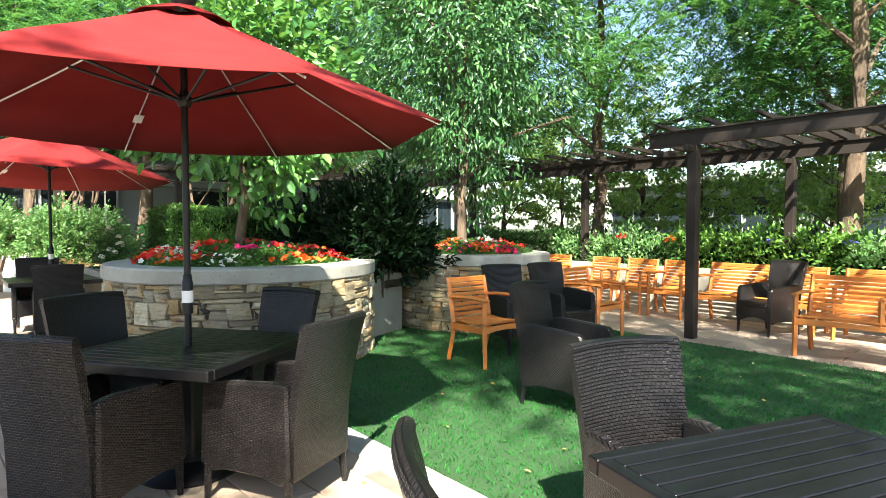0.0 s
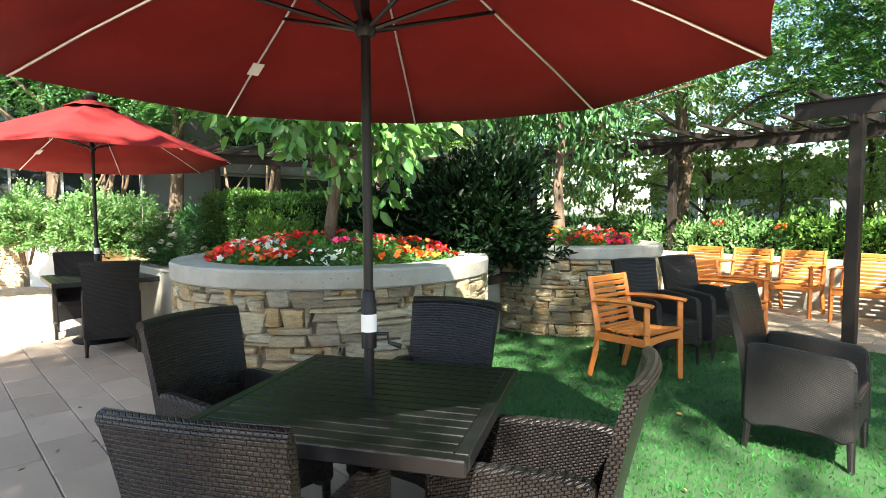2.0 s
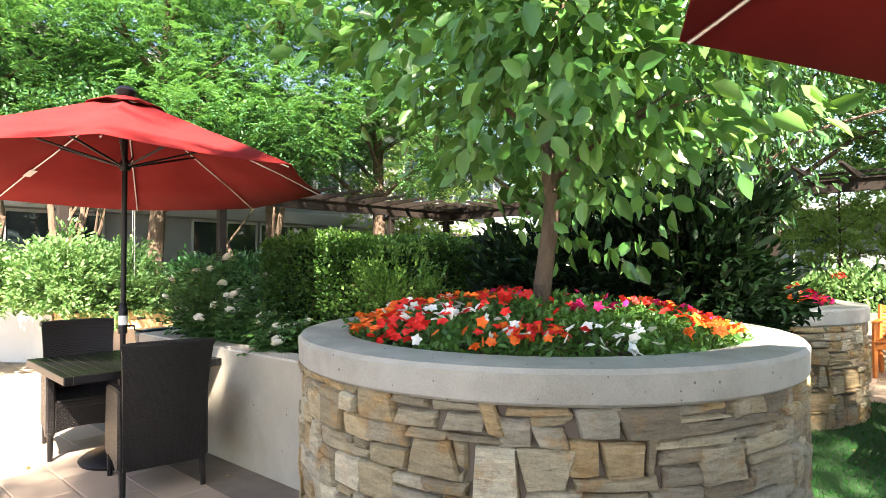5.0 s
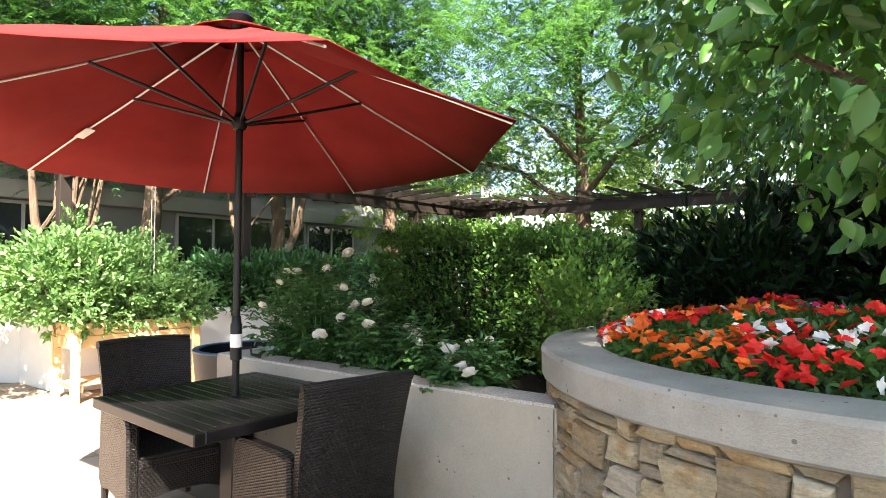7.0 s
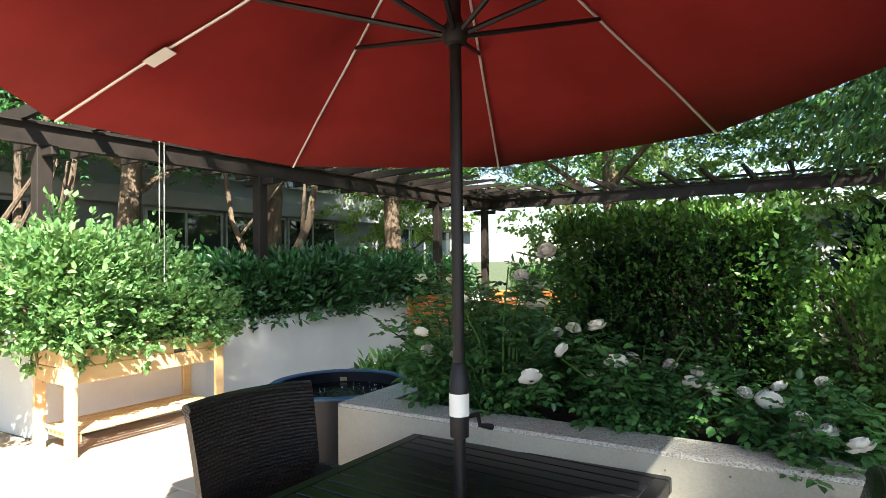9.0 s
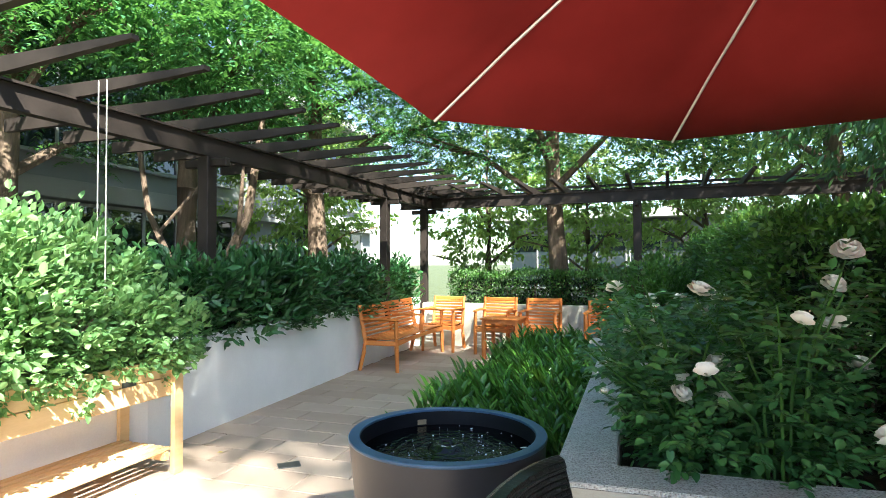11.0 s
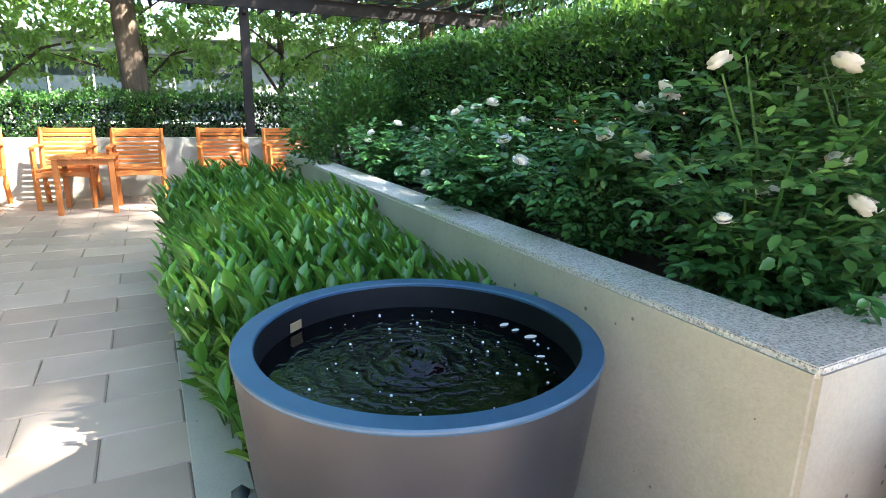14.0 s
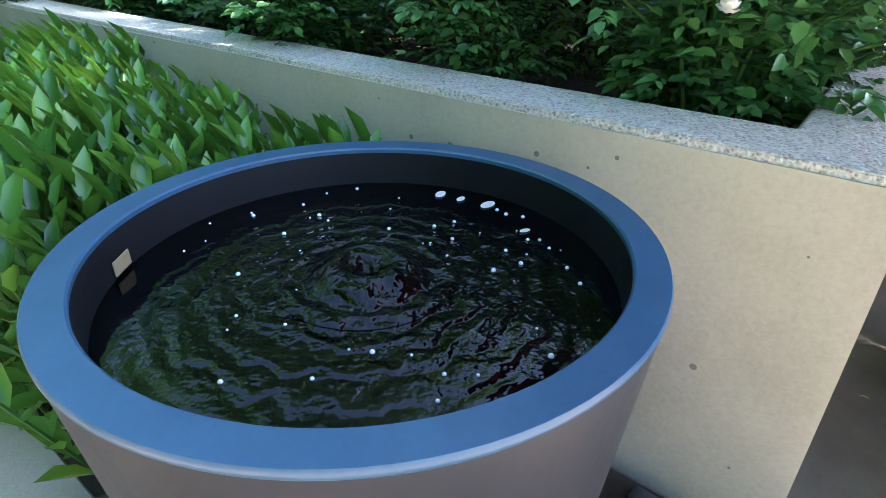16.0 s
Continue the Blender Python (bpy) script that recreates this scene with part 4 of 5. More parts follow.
def water_pot():
    e = new("water_pot")
    tagged(e, "round slate-grey resin pot brimming with rippled dark water", "water feature")
    e.matrix_basis = pose(-5.329, 9.177, -0.004)
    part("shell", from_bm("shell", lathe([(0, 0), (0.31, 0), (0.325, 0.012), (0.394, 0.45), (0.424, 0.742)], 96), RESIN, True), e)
    # The rim's blue is sky reflection given as base colour.
    part("rim", from_bm("rim", lathe([(0.424, 0.742), (0.4265, 0.746), (0.4265, 0.752), (0.424, 0.756), (0.380, 0.756), (0.377, 0.753), (0.377, 0.746)], 96), RIM, True), e, "flat slate rim with the sky's blue reflection in its colour")
    part("lining", from_bm("lining", lathe([(0.377, 0.746), (0.371, 0.62), (0.35, 0.4)], 96), RESIN_IN, True), e, "black inner lining")
    w = bmesh.new()
    bmesh.ops.create_circle(w, cap_ends=True, radius=0.373, segments=96)
    ob = part("water", from_bm("water", w, WATER), e, "dark rippling water")
    ob.location = (0, 0, 0.682)
    rgw = np.random.default_rng(77)
    for k in range(64):
        a, r = rgw.uniform(0, 6.28), 0.35 * math.sqrt(rgw.random())
        s = rgw.uniform(0.0015, 0.0042)
        part("bubble", BUBBLE, e, "", pose(r * math.cos(a), r * math.sin(a), 0.682) @ Matrix.Scale(s, 4))
    part("spout", from_bm("spout", lathe([(0, 0.004), (0.015, 0.007), (0.03, 0.016), (0.045, 0.024), (0.06, 0.022), (0.075, 0.013), (0.09, 0.005), (0.105, 0.002), (0.115, 0.004), (0.125, 0.003), (0.14, 0.0005)], 32), WATER, True), e, "low dome of welling water", pose(0, 0, 0.683))
    for k, (a, r, s) in enumerate(((-40, 0.33, 0.014), (-30, 0.325, 0.009), (-22, 0.33, 0.012), (-62, 0.30, 0.008))):
        bm = bmesh.new()
        bmesh.ops.create_circle(bm, cap_ends=True, radius=s, segments=10, matrix=Matrix.Diagonal((1.4, 0.8, 1, 1)))
        part("floating_petal", from_bm("floating_petal", bm, ROSE), e, "pale fallen petal", pose(r * math.cos(radians(a)), r * math.sin(radians(a)), 0.684, 0, 0, a))
    part("tag", box_mesh("tag", (0.003, 0.045, 0.024), LABEL, pose(0.369, 0, 0.70, 0, 0, 0), 0.001), e, "small pale sticker").matrix_basis = pose(0, 0, 0, 0, 0, 87)
    return e


water_pot()

drain = new("floor_drain", box_mesh("floor_drain", (0.16, 0.11, 0.012), BRONZE, None, 0.003))
drain.matrix_basis = pose(-5.72, 11.23, 0.001, 0, 0, 0)
tagged(drain, "small dark metal floor drain in the pavers", "drain")

rg = np.random.default_rng(5)
verts, faces = [], []
for i in range(260):
    bm = bmesh.new()
    bmesh.ops.create_icosphere(bm, subdivisions=1, radius=1)
    a, n = rg.uniform(-0.08, 1.2), rg.uniform(0.06, 0.93)
    p = strip(a, n)
    sz = rg.uniform(0.02, 0.042)
    m = pose(p[0], p[1], 0.004 + sz * 0.4, 0, 0, rg.uniform(0, 180)) @ Matrix.Diagonal((sz * 1.4, sz, sz * 0.6, 1))
    o = len(verts)
    verts += [m @ v.co for v in bm.verts]
    faces += [[v.index + o for v in f.verts] for f in bm.faces]
    bm.free()
tagged(new("pebbles", mesh_of("pebbles", verts, faces, PEBBLE, True)), "smooth dark river pebbles at the foot of the pot", "pebbles", kind="stuff")


# ---- pergola ----
BEAM_Z = 2.5
pergola = new("pergola")
tagged(pergola, "dark brown steel pergola with tapered rafters over the patio edge", "pergola")


def steel_post(x, y, z0, z1, ang):
    part("post", box_mesh("post", (0.125, 0.125, z1 - z0), STEEL, pose(x, y, (z0 + z1) / 2, 0, 0, ang), 0.006), pergola)
    part("bracket", box_mesh("bracket", (0.5, 0.06, 0.08), STEEL, pose(x, y, z1 - 0.06, 0, 0, ang + 90), 0.01), pergola)


def steel_beam(a, b, z, h=0.20, w=0.09, name="beam"):
    d = Vector(b) - Vector(a)
    mid = (Vector(a) + Vector(b)) / 2
    m = pose(mid.x, mid.y, z + h / 2, 0, 0, math.degrees(math.atan2(d.y, d.x)))
    f, c = w / 2, 0.009
    prof = [(-f, -h / 2), (f, -h / 2), (f, -h / 2 + 0.018), (c, -h / 2 + 0.018), (c, h / 2 - 0.018), (f, h / 2 - 0.018), (f, h / 2), (-f, h / 2), (-f, h / 2 - 0.018), (-c, h / 2 - 0.018), (-c, -h / 2 + 0.018), (-f, -h / 2 + 0.018)]
    if h < 0.06:
        prof = [(-f, -h / 2), (f, -h / 2), (f, h / 2), (-f, h / 2)]
    bm = slab(prof, d.length, m @ Matrix(((0, 0, 1, 0), (1, 0, 0, 0), (0, 1, 0, 0), (0, 0, 0, 1))), 0)
    part(name, from_bm(name, bm, STEEL), pergola)


def rafter(a, b, z):
    """A tapered steel rafter, deep at a, thin at b."""
    d = Vector(b) - Vector(a)
    L = d.length
    out = [(-0.5, 0), (L * 0.55, 0), (L, 0.06), (L, 0.09), (-0.5, 0.12)]
    m = pose(a[0], a[1], z, 0, 0, math.degrees(math.atan2(d.y, d.x))) @ pose(0, 0, 0, 90)
    part("rafter", from_bm("rafter", slab(out, 0.05, m, 0), STEEL), pergola)


WA = Vector((0.683, 0.730))       # along the pergola's west beam
WN = Vector((0.730, -0.683))
west0 = Vector((-6.741, 12.295))
BA = Vector((0.634, 0.773))       # along the raised bed


def west(k, n):
    p = west0 + WA * k + WN * n
    return (p.x, p.y)


def bed(k, n):
    p = Vector((-6.78, 12.33)) + BA * k + Vector((0.773, -0.634)) * n
    return (p.x, p.y)


for k in (-1.64, 0.68, 4.52):
    p = west(k, 0.0)
    steel_post(p[0], p[1], 0.6, BEAM_Z, 46.9)
corner = at_back(10.62, -13.60)
steel_post(corner[0], corner[1], 0.5, BEAM_Z, 46.9)
steel_beam(west(-5.5, 0.02), west(7.1, 0.02), BEAM_Z)
for i in range(22):
    k = -4.6 + i * 0.56
    rafter(west(k, -1.1), west(k, 1.25), BEAM_Z + 0.20)
for n in (-1.3, -0.75):
    steel_beam(west(-5.5, n), west(7.1, n), BEAM_Z + 0.345, 0.04, 0.04, "purlin")
BACK_S = (-9.8, -5.9, -2.0)
for s in (-9.75, -6.45, -2.7, 1.0, 4.7):
    p = at_back(10.65, s)
    steel_post(p[0], p[1], 0.5, BEAM_Z, -47)
steel_beam(at_back(10.65, -14.1), at_back(10.65, 8.5), BEAM_Z)
for i in range(36):
    s = -13.2 + i * 0.56
    rafter(at_back(12.3, s), at_back(9.4, s), BEAM_Z + 0.20)
for n in (11.3, 11.9):
    steel_beam(at_back(n, -13.9), at_back(n, 8.5), BEAM_Z + 0.345, 0.04, 0.04, "purlin")
# the arm over the lawn's far edge
q = Vector((3.486, 7.957))
steel_post(q.x, q.y, 0.0, BEAM_Z, -44)
steel_post(*(q + TB * 3.6), 0.0, BEAM_Z, -47)
steel_beam(tuple(q - TB * 0.62), tuple(q + TB * 7.0), BEAM_Z)
steel_beam(at_back(9.4, q.dot(TB) - 0.62), at_back(9.4, q.dot(TB) + 7.0), BEAM_Z + 0.345, 0.05, 0.05, "purlin")
for i in range(12):
    a = q + TB * (-0.4 + i * 0.62)
    rafter(tuple(a + NB * 2.2), tuple(a - NB * 0.25), BEAM_Z + 0.20)
for dx in (0.0, 0.07):
    p = bed(-0.95, 0.55 + dx)
    part("string", from_bm("string", tube([(p[0], p[1], 1.2), (p[0], p[1], BEAM_Z + 0.2)], [0.005, 0.005], 5), ROPE), pergola, "pale hanging plant string")


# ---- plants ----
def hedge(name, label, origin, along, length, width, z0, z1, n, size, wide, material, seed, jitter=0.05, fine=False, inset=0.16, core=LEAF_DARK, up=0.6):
    rgh = np.random.default_rng(seed)
    e = new(name)
    tagged(e, label, "hedge")
    e.matrix_basis = pose(origin[0], origin[1], 0, 0, 0, math.degrees(math.atan2(along[1], along[0])))
    part("foliage", foliage_box(rgh, n, length, width, z0, z1, size, wide, material, "foliage", jitter, fine=fine, up=up), e)
    # Darker leaves within: the hedge's inner shade, put into leaf colour.
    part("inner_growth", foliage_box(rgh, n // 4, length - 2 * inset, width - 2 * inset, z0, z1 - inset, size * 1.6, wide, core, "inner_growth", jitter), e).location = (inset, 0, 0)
    bm = bmesh.new()
    for i in range(int(length / 0.45)):
        x = 0.25 + i * 0.45
        tube([(x, 0, z0 - 0.1), (x + rgh.uniform(-0.1, 0.1), rgh.uniform(-0.1, 0.1), z1 - 0.3)], [0.025, 0.01], 5, bm)
        for b in range(4):
            zb = z0 + rgh.uniform(0.1, 0.5) * (z1 - z0)
            tube([(x, 0, zb), (x + rgh.uniform(-0.25, 0.25), rgh.uniform(-0.4, 0.4) * width, zb + 0.3)], [0.012, 0.005], 4, bm)
    tagged(part("branchwork", from_bm("branchwork", bm, BARK), e), kind="stuff")
    return e


hc = Vector((-4.25, 8.45)) + Vector((0.753, -0.658)) * 0.55
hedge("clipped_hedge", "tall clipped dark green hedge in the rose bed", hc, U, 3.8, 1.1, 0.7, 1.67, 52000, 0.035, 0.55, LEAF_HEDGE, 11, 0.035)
HEDGE_TOP = bpy.data.objects["clipped_hedge"]
# Fresh shoots whose lime colour also paints the light on the hedge top.
rgh = np.random.default_rng(12)
n = 15000
P = np.stack([rgh.uniform(0.0, 3.8, n), rgh.uniform(-0.55, 0.55, n), np.zeros(n)], 1)
P[:, 2] = 1.625 + 0.05 * np.sin(P[:, 0] * 4.3 + P[:, 1] * 2) * np.cos(P[:, 1] * 5) + 0.09 * rgh.random(n) ** 2
part("new_growth", leaves("new_growth", P, rand_dirs(rgh, n, 1.2), rand_dirs(rgh, n, 1.0), 0.028 + 0.025 * rgh.random(n), 0.55, LEAF_LIME, 0.25), HEDGE_TOP, "fresh light green shoots, paler for the light on the hedge top")
for i in range(3):
    hedge("glossy_shrub_hedge", "glossy dark green shrub hedge above the pale wall", bed(0.2 + i * 1.75, -0.16), BA, 1.85, 1.1, 0.74, 1.46 - 0.05 * i, 9000, 0.10, 0.45, LEAF_GLOSS, 21 + i, 0.10, True)
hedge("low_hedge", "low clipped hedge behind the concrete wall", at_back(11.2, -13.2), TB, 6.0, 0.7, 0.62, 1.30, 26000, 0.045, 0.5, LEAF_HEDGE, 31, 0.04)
for i, s in enumerate((-7.2, -4.6, -2.0, 0.6, 3.2)):
    hedge("flowering_shrub", "leafy green shrub behind the bench wall", at_back(11.1, s), TB, 2.7, 1.0, 0.62, 1.20 + 0.12 * (i % 2), 8000, 0.085, 0.5, LEAF_LIME if i % 2 else LEAF_BERRY, 41 + i, 0.13, True)


def bush(name, label, x, y, z, radii, n, size, wide, material, seed, fine=True, category="shrub", up=0.5, bottom=-0.6, depth=0.6):
    rgb = np.random.default_rng(seed)
    e = new(name)
    tagged(e, label, category)
    e.matrix_basis = pose(x, y, 0)
    c, dc = shell_leaves(rgb, max(60, n // 28), (0, 0, z), radii, depth, bottom)
    c = c + dc * np.array(radii) * (0.22 * rgb.random((len(c), 1)) ** 2)
    per = n // len(c)
    f = np.tile(np.linspace(-1.0, 0.6, per), len(c))[:, None]
    p = np.repeat(c, per, 0) + (np.repeat(dc, per, 0) + np.array([0, 0, 0.5])) * f * 0.16 * max(radii) + rgb.normal(size=(len(c) * per, 3)) * 0.055 * max(radii)
    d = np.repeat(dc, per, 0)
    part("foliage", leaves("foliage", p, d + rgb.normal(size=p.shape) * 0.6 + np.array([0, 0, up]), rand_dirs(rgb, len(p), 1.2), size * (0.6 + 0.8 * rgb.random(len(p))), wide, material, fine=fine), e)
    bm = bmesh.new()
    for i in range(9):
        a = rgb.uniform(0, 6.28)
        tube([(0.05 * math.cos(a), 0.05 * math.sin(a), max(0, z - radii[2]) - 0.02), (0.35 * radii[0] * math.cos(a), 0.35 * radii[1] * math.sin(a), z), (0.7 * radii[0] * math.cos(a), 0.7 * radii[1] * math.sin(a), z + 0.5 * radii[2])], [0.02, 0.013, 0.005], 5, bm)
    tagged(part("branchwork", from_bm("branchwork", bm, BARK), e), kind="stuff")
    return e


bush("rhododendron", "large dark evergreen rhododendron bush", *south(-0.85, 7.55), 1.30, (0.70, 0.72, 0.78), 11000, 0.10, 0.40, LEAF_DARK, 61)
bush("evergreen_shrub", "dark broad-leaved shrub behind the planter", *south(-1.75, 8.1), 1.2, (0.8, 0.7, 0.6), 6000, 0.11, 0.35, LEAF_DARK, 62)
p = strip(4.0, -0.42)
bush("rounded_shrub", "rounded green shrub at the end of the rose bed", p[0], p[1], 1.05, (0.5, 0.5, 0.45), 9000, 0.04, 0.55, LEAF_HEDGE, 64, False)
bush("lime_shrub", "yellow-green small-leaved shrub beside the hedge", -2.95, 7.80, 1.05, (0.38, 0.36, 0.5), 7000, 0.035, 0.6, LEAF_LIME, 63, False)
for i, (k, n, r, h) in enumerate(((-1.75, 0.35, 0.60, 0.62), (-2.6, -0.2, 0.62, 0.60), (-1.05, 0.15, 0.55, 0.52), (-3.3, -0.5, 0.6, 0.45))):
    p = bed(k, n)
    bush("berry_bush", "leafy light green berry plants spilling over a planter", p[0], p[1], 1.18, (r, r, h), 9500, 0.058, 0.6, LEAF_BERRY, 70 + i, True, "plant", 0.3)
bxp = (-7.10, 11.085)
ca, sa = math.cos(radians(47.7)), math.sin(radians(47.7))
for i, f in enumerate((-0.45, -0.1, 0.25, 0.5)):
    bush("berry_plant", "light green leafy plant growing in the planter box", bxp[0] + ca * f, bxp[1] + sa * f, 0.98, (0.40, 0.36, 0.34), 4600, 0.052, 0.6, LEAF_BERRY, 80 + i, True, "plant", 0.3, -0.9)


def laurel_clump():
    rgl = np.random.default_rng(91)
    e = new("laurel_clump")
    tagged(e, "dense clump of upright bright green laurel", "shrub", kind="stuff")
    P, D, N, L = [], [], [], []
    bm = bmesh.new()
    for i in range(1300):
        a, n = 0.84 + 3.3 * rgl.random() ** 1.15, rgl.uniform(0.05, 0.90)
        if math.hypot(a - 0.62, n - 0.52) < 0.54:
            continue
        if a < 1.45 and n > 0.78:
            n = 0.74 * rgl.random() + 0.04
        x, y = strip(a, n)
        edge = min(n + 0.1, 0.95 - n, a - 0.72, 4.3 - a)
        h = 0.64 + 0.07 * math.sin(a * 3 + n * 4) + rgl.uniform(-0.06, 0.06) - 0.22 * max(0, 0.2 - edge) / 0.2
        lx, ly = rgl.normal(0, 0.07, 2)
        out = SN * (0.05 if n > 0.7 else 0.0)
        tube([(x, y, 0), (x + lx + out.x, y + ly + out.y, h)], [0.005, 0.003], 4, bm)
        for j in range(15):
            f = 0.25 + 0.78 * j / 14
            ang = j * 2.4 + rgl.uniform(0, 0.5)
            P.append((x + (lx + out.x) * f, y + (ly + out.y) * f, h * f))
            steep = rgl.uniform(0.3, 1.3) + 1.5 * f * f
            D.append((math.cos(ang) + rgl.normal() * 0.2, math.sin(ang) + rgl.normal() * 0.2, steep))
            N.append((-math.cos(ang) + rgl.normal() * 0.4, -math.sin(ang) + rgl.normal() * 0.4, 0.8))
            L.append(rgl.uniform(0.09, 0.158) * (1.1 - 0.25 * f))
    part("foliage", leaves("foliage", np.array(P), np.array(D), np.array(N), np.array(L), 0.36, LEAF_LAUREL, 0.3, True), e)
    part("branchwork", from_bm("branchwork", bm, LEAF_BED), e)


laurel_clump()


def rose_bloom_mesh(rgr):
    """A full double rose: cupped petals in whorls."""
    bm = bmesh.new()
    for ring, (cnt, r, tilt) in enumerate(((3, 0.014, 86), (5, 0.019, 74), (6, 0.024, 58), (8, 0.028, 40), (8, 0.028, 14))):
        for k in range(cnt):
            m = pose(0, 0, 0.012 - ring * 0.003, 0, 0, 360 * k / cnt + ring * 25 + rgr.uniform(-8, 8)) @ pose(0.004, 0, 0, 0, -tilt + rgr.uniform(-8, 8), 0)
            w = r * 0.85
            pts = [(0, 0, 0), (r * 0.5, w * 0.75, 0.003), (r * 1.05, w * 0.6, 0.006), (r * 1.15, 0, 0.003), (r * 1.05, -w * 0.6, 0.006), (r * 0.5, -w * 0.75, 0.003)]
            c = bm.verts.new(m @ Vector((r * 0.6, 0, -0.004)))
            vs = [bm.verts.new(m @ Vector(p)) for p in pts]
            for a, b in zip(vs, vs[1:] + vs[:1]):
                bm.faces.new((a, b, c))
    return from_bm("bloom", bm, ROSE, True)


BLOOMS = [rose_bloom_mesh(np.random.default_rng(100 + i)) for i in range(3)]


def rose_shrub(x, y, height, spread, n_leaf, blooms, seed, full=1.0):
    rgr = np.random.default_rng(seed)
    e = new("rose_bush")
    tagged(e, "white shrub rose in flower with dark green leaves", "rose bush", "white rose bushes")
    e.matrix_basis = pose(x, y, 0.72)
    bm = bmesh.new()
    P, D, N, L = [], [], [], []
    tips = []
    for i in range(26):
        a = rgr.uniform(0, 6.28)
        r = spread * rgr.uniform(0.3, 1.0)
        h = height * rgr.uniform(0.4, 1.12) * (1 - 0.35 * r / spread)
        p0, p1, p2 = Vector((0.06 * math.cos(a), 0.06 * math.sin(a), 0)), Vector((0.45 * r * math.cos(a), 0.45 * r * math.sin(a), 0.65 * h)), Vector((r * math.cos(a), r * math.sin(a), h))
        tube([p0, p1, p2], [0.006, 0.005, 0.003], 5, bm)
        tips.append(p2)
        for j in range(max(6, n_leaf // 26)):
            f = rgr.uniform(0.12, 1.0)
            q = p0.lerp(p1, f * 2) if f < 0.5 else p1.lerp(p2, f * 2 - 1)
            ax = Vector(rgr.normal(size=3))
            ax.z = ax.z * 0.4 + 0.1
            ax.normalize()
            q = q + ax * rgr.uniform(0.0, 0.09)
            for s in range(5):
                t = ax.cross(Vector((0, 0, 1))).normalized()
                side = 0 if s == 4 else (1 if s % 2 else -1)
                root = q + ax * (0.02 + 0.022 * (s // 2))
                d = (ax + t * side * 1.3) if side else ax
                P.append(root)
                D.append((d.x, d.y, d.z - 0.15))
                N.append((rgr.normal() * 0.35, rgr.normal() * 0.35, 1))
                L.append(rgr.uniform(0.028, 0.05))
    part("branchwork", from_bm("branchwork", bm, LEAF_BED), e)
    part("foliage", leaves("foliage", np.array([tuple(p) for p in P]), np.array(D), np.array(N), np.array(L), 0.66, LEAF_ROSE, 0.25, True), e)
    for b in range(blooms):
        t = tips[int(rgr.integers(len(tips)))]
        sc = rgr.uniform(0.62, 1.08) * full
        part("bloom", BLOOMS[b % 3], e, "" if b else "creamy white rose bloom", pose(t.x + rgr.uniform(-0.05, 0.05), t.y + rgr.uniform(-0.05, 0.05), t.z + 0.02, rgr.uniform(-40, 40), rgr.uniform(-40, 40)) @ Matrix.Scale(sc, 4))
    return e


for i, (a, n, h, sp) in enumerate(((0.42, -0.42, 0.72, 0.42), (1.05, -0.40, 0.66, 0.42), (1.7, -0.42, 0.60, 0.42), (2.4, -0.42, 0.58, 0.42), (3.2, -0.42, 0.5, 0.42))):
    p = strip(a, n)
    rose_shrub(p[0], p[1], h, sp, 720, 11, 200 + i)
for i, (x, y, h, sp) in enumerate(((-4.62, 8.14, 0.85, 0.38), (-4.15, 7.76, 0.52, 0.36), (-3.72, 7.36, 0.34, 0.32))):
    rose_shrub(x, y, h, sp, 640, 10, 220 + i, 1.35)


def bloom_disc(rgf, P, size, material, name):
    """Five-petalled flat blooms at points P."""
    n = len(P)
    tilt = rand_dirs(rgf, n, 1.6)
    a1 = unit(np.cross(tilt, rgf.normal(size=(n, 3))))
    a2 = np.cross(tilt, a1)
    roots, dirs, norms, lens = [], [], [], []
    for k in range(5):
        c, s = math.cos(2 * math.pi * k / 5), math.sin(2 * math.pi * k / 5)
        roots.append(P)
        dirs.append(a1 * c + a2 * s + tilt * (0.1 + 0.35 * rgf.random((n, 1))))
        norms.append(tilt)
        lens.append(size)
    return leaves(name, np.concatenate(roots), np.concatenate(dirs), np.concatenate(norms), np.concatenate(lens), 0.86, material, 0.32, True)


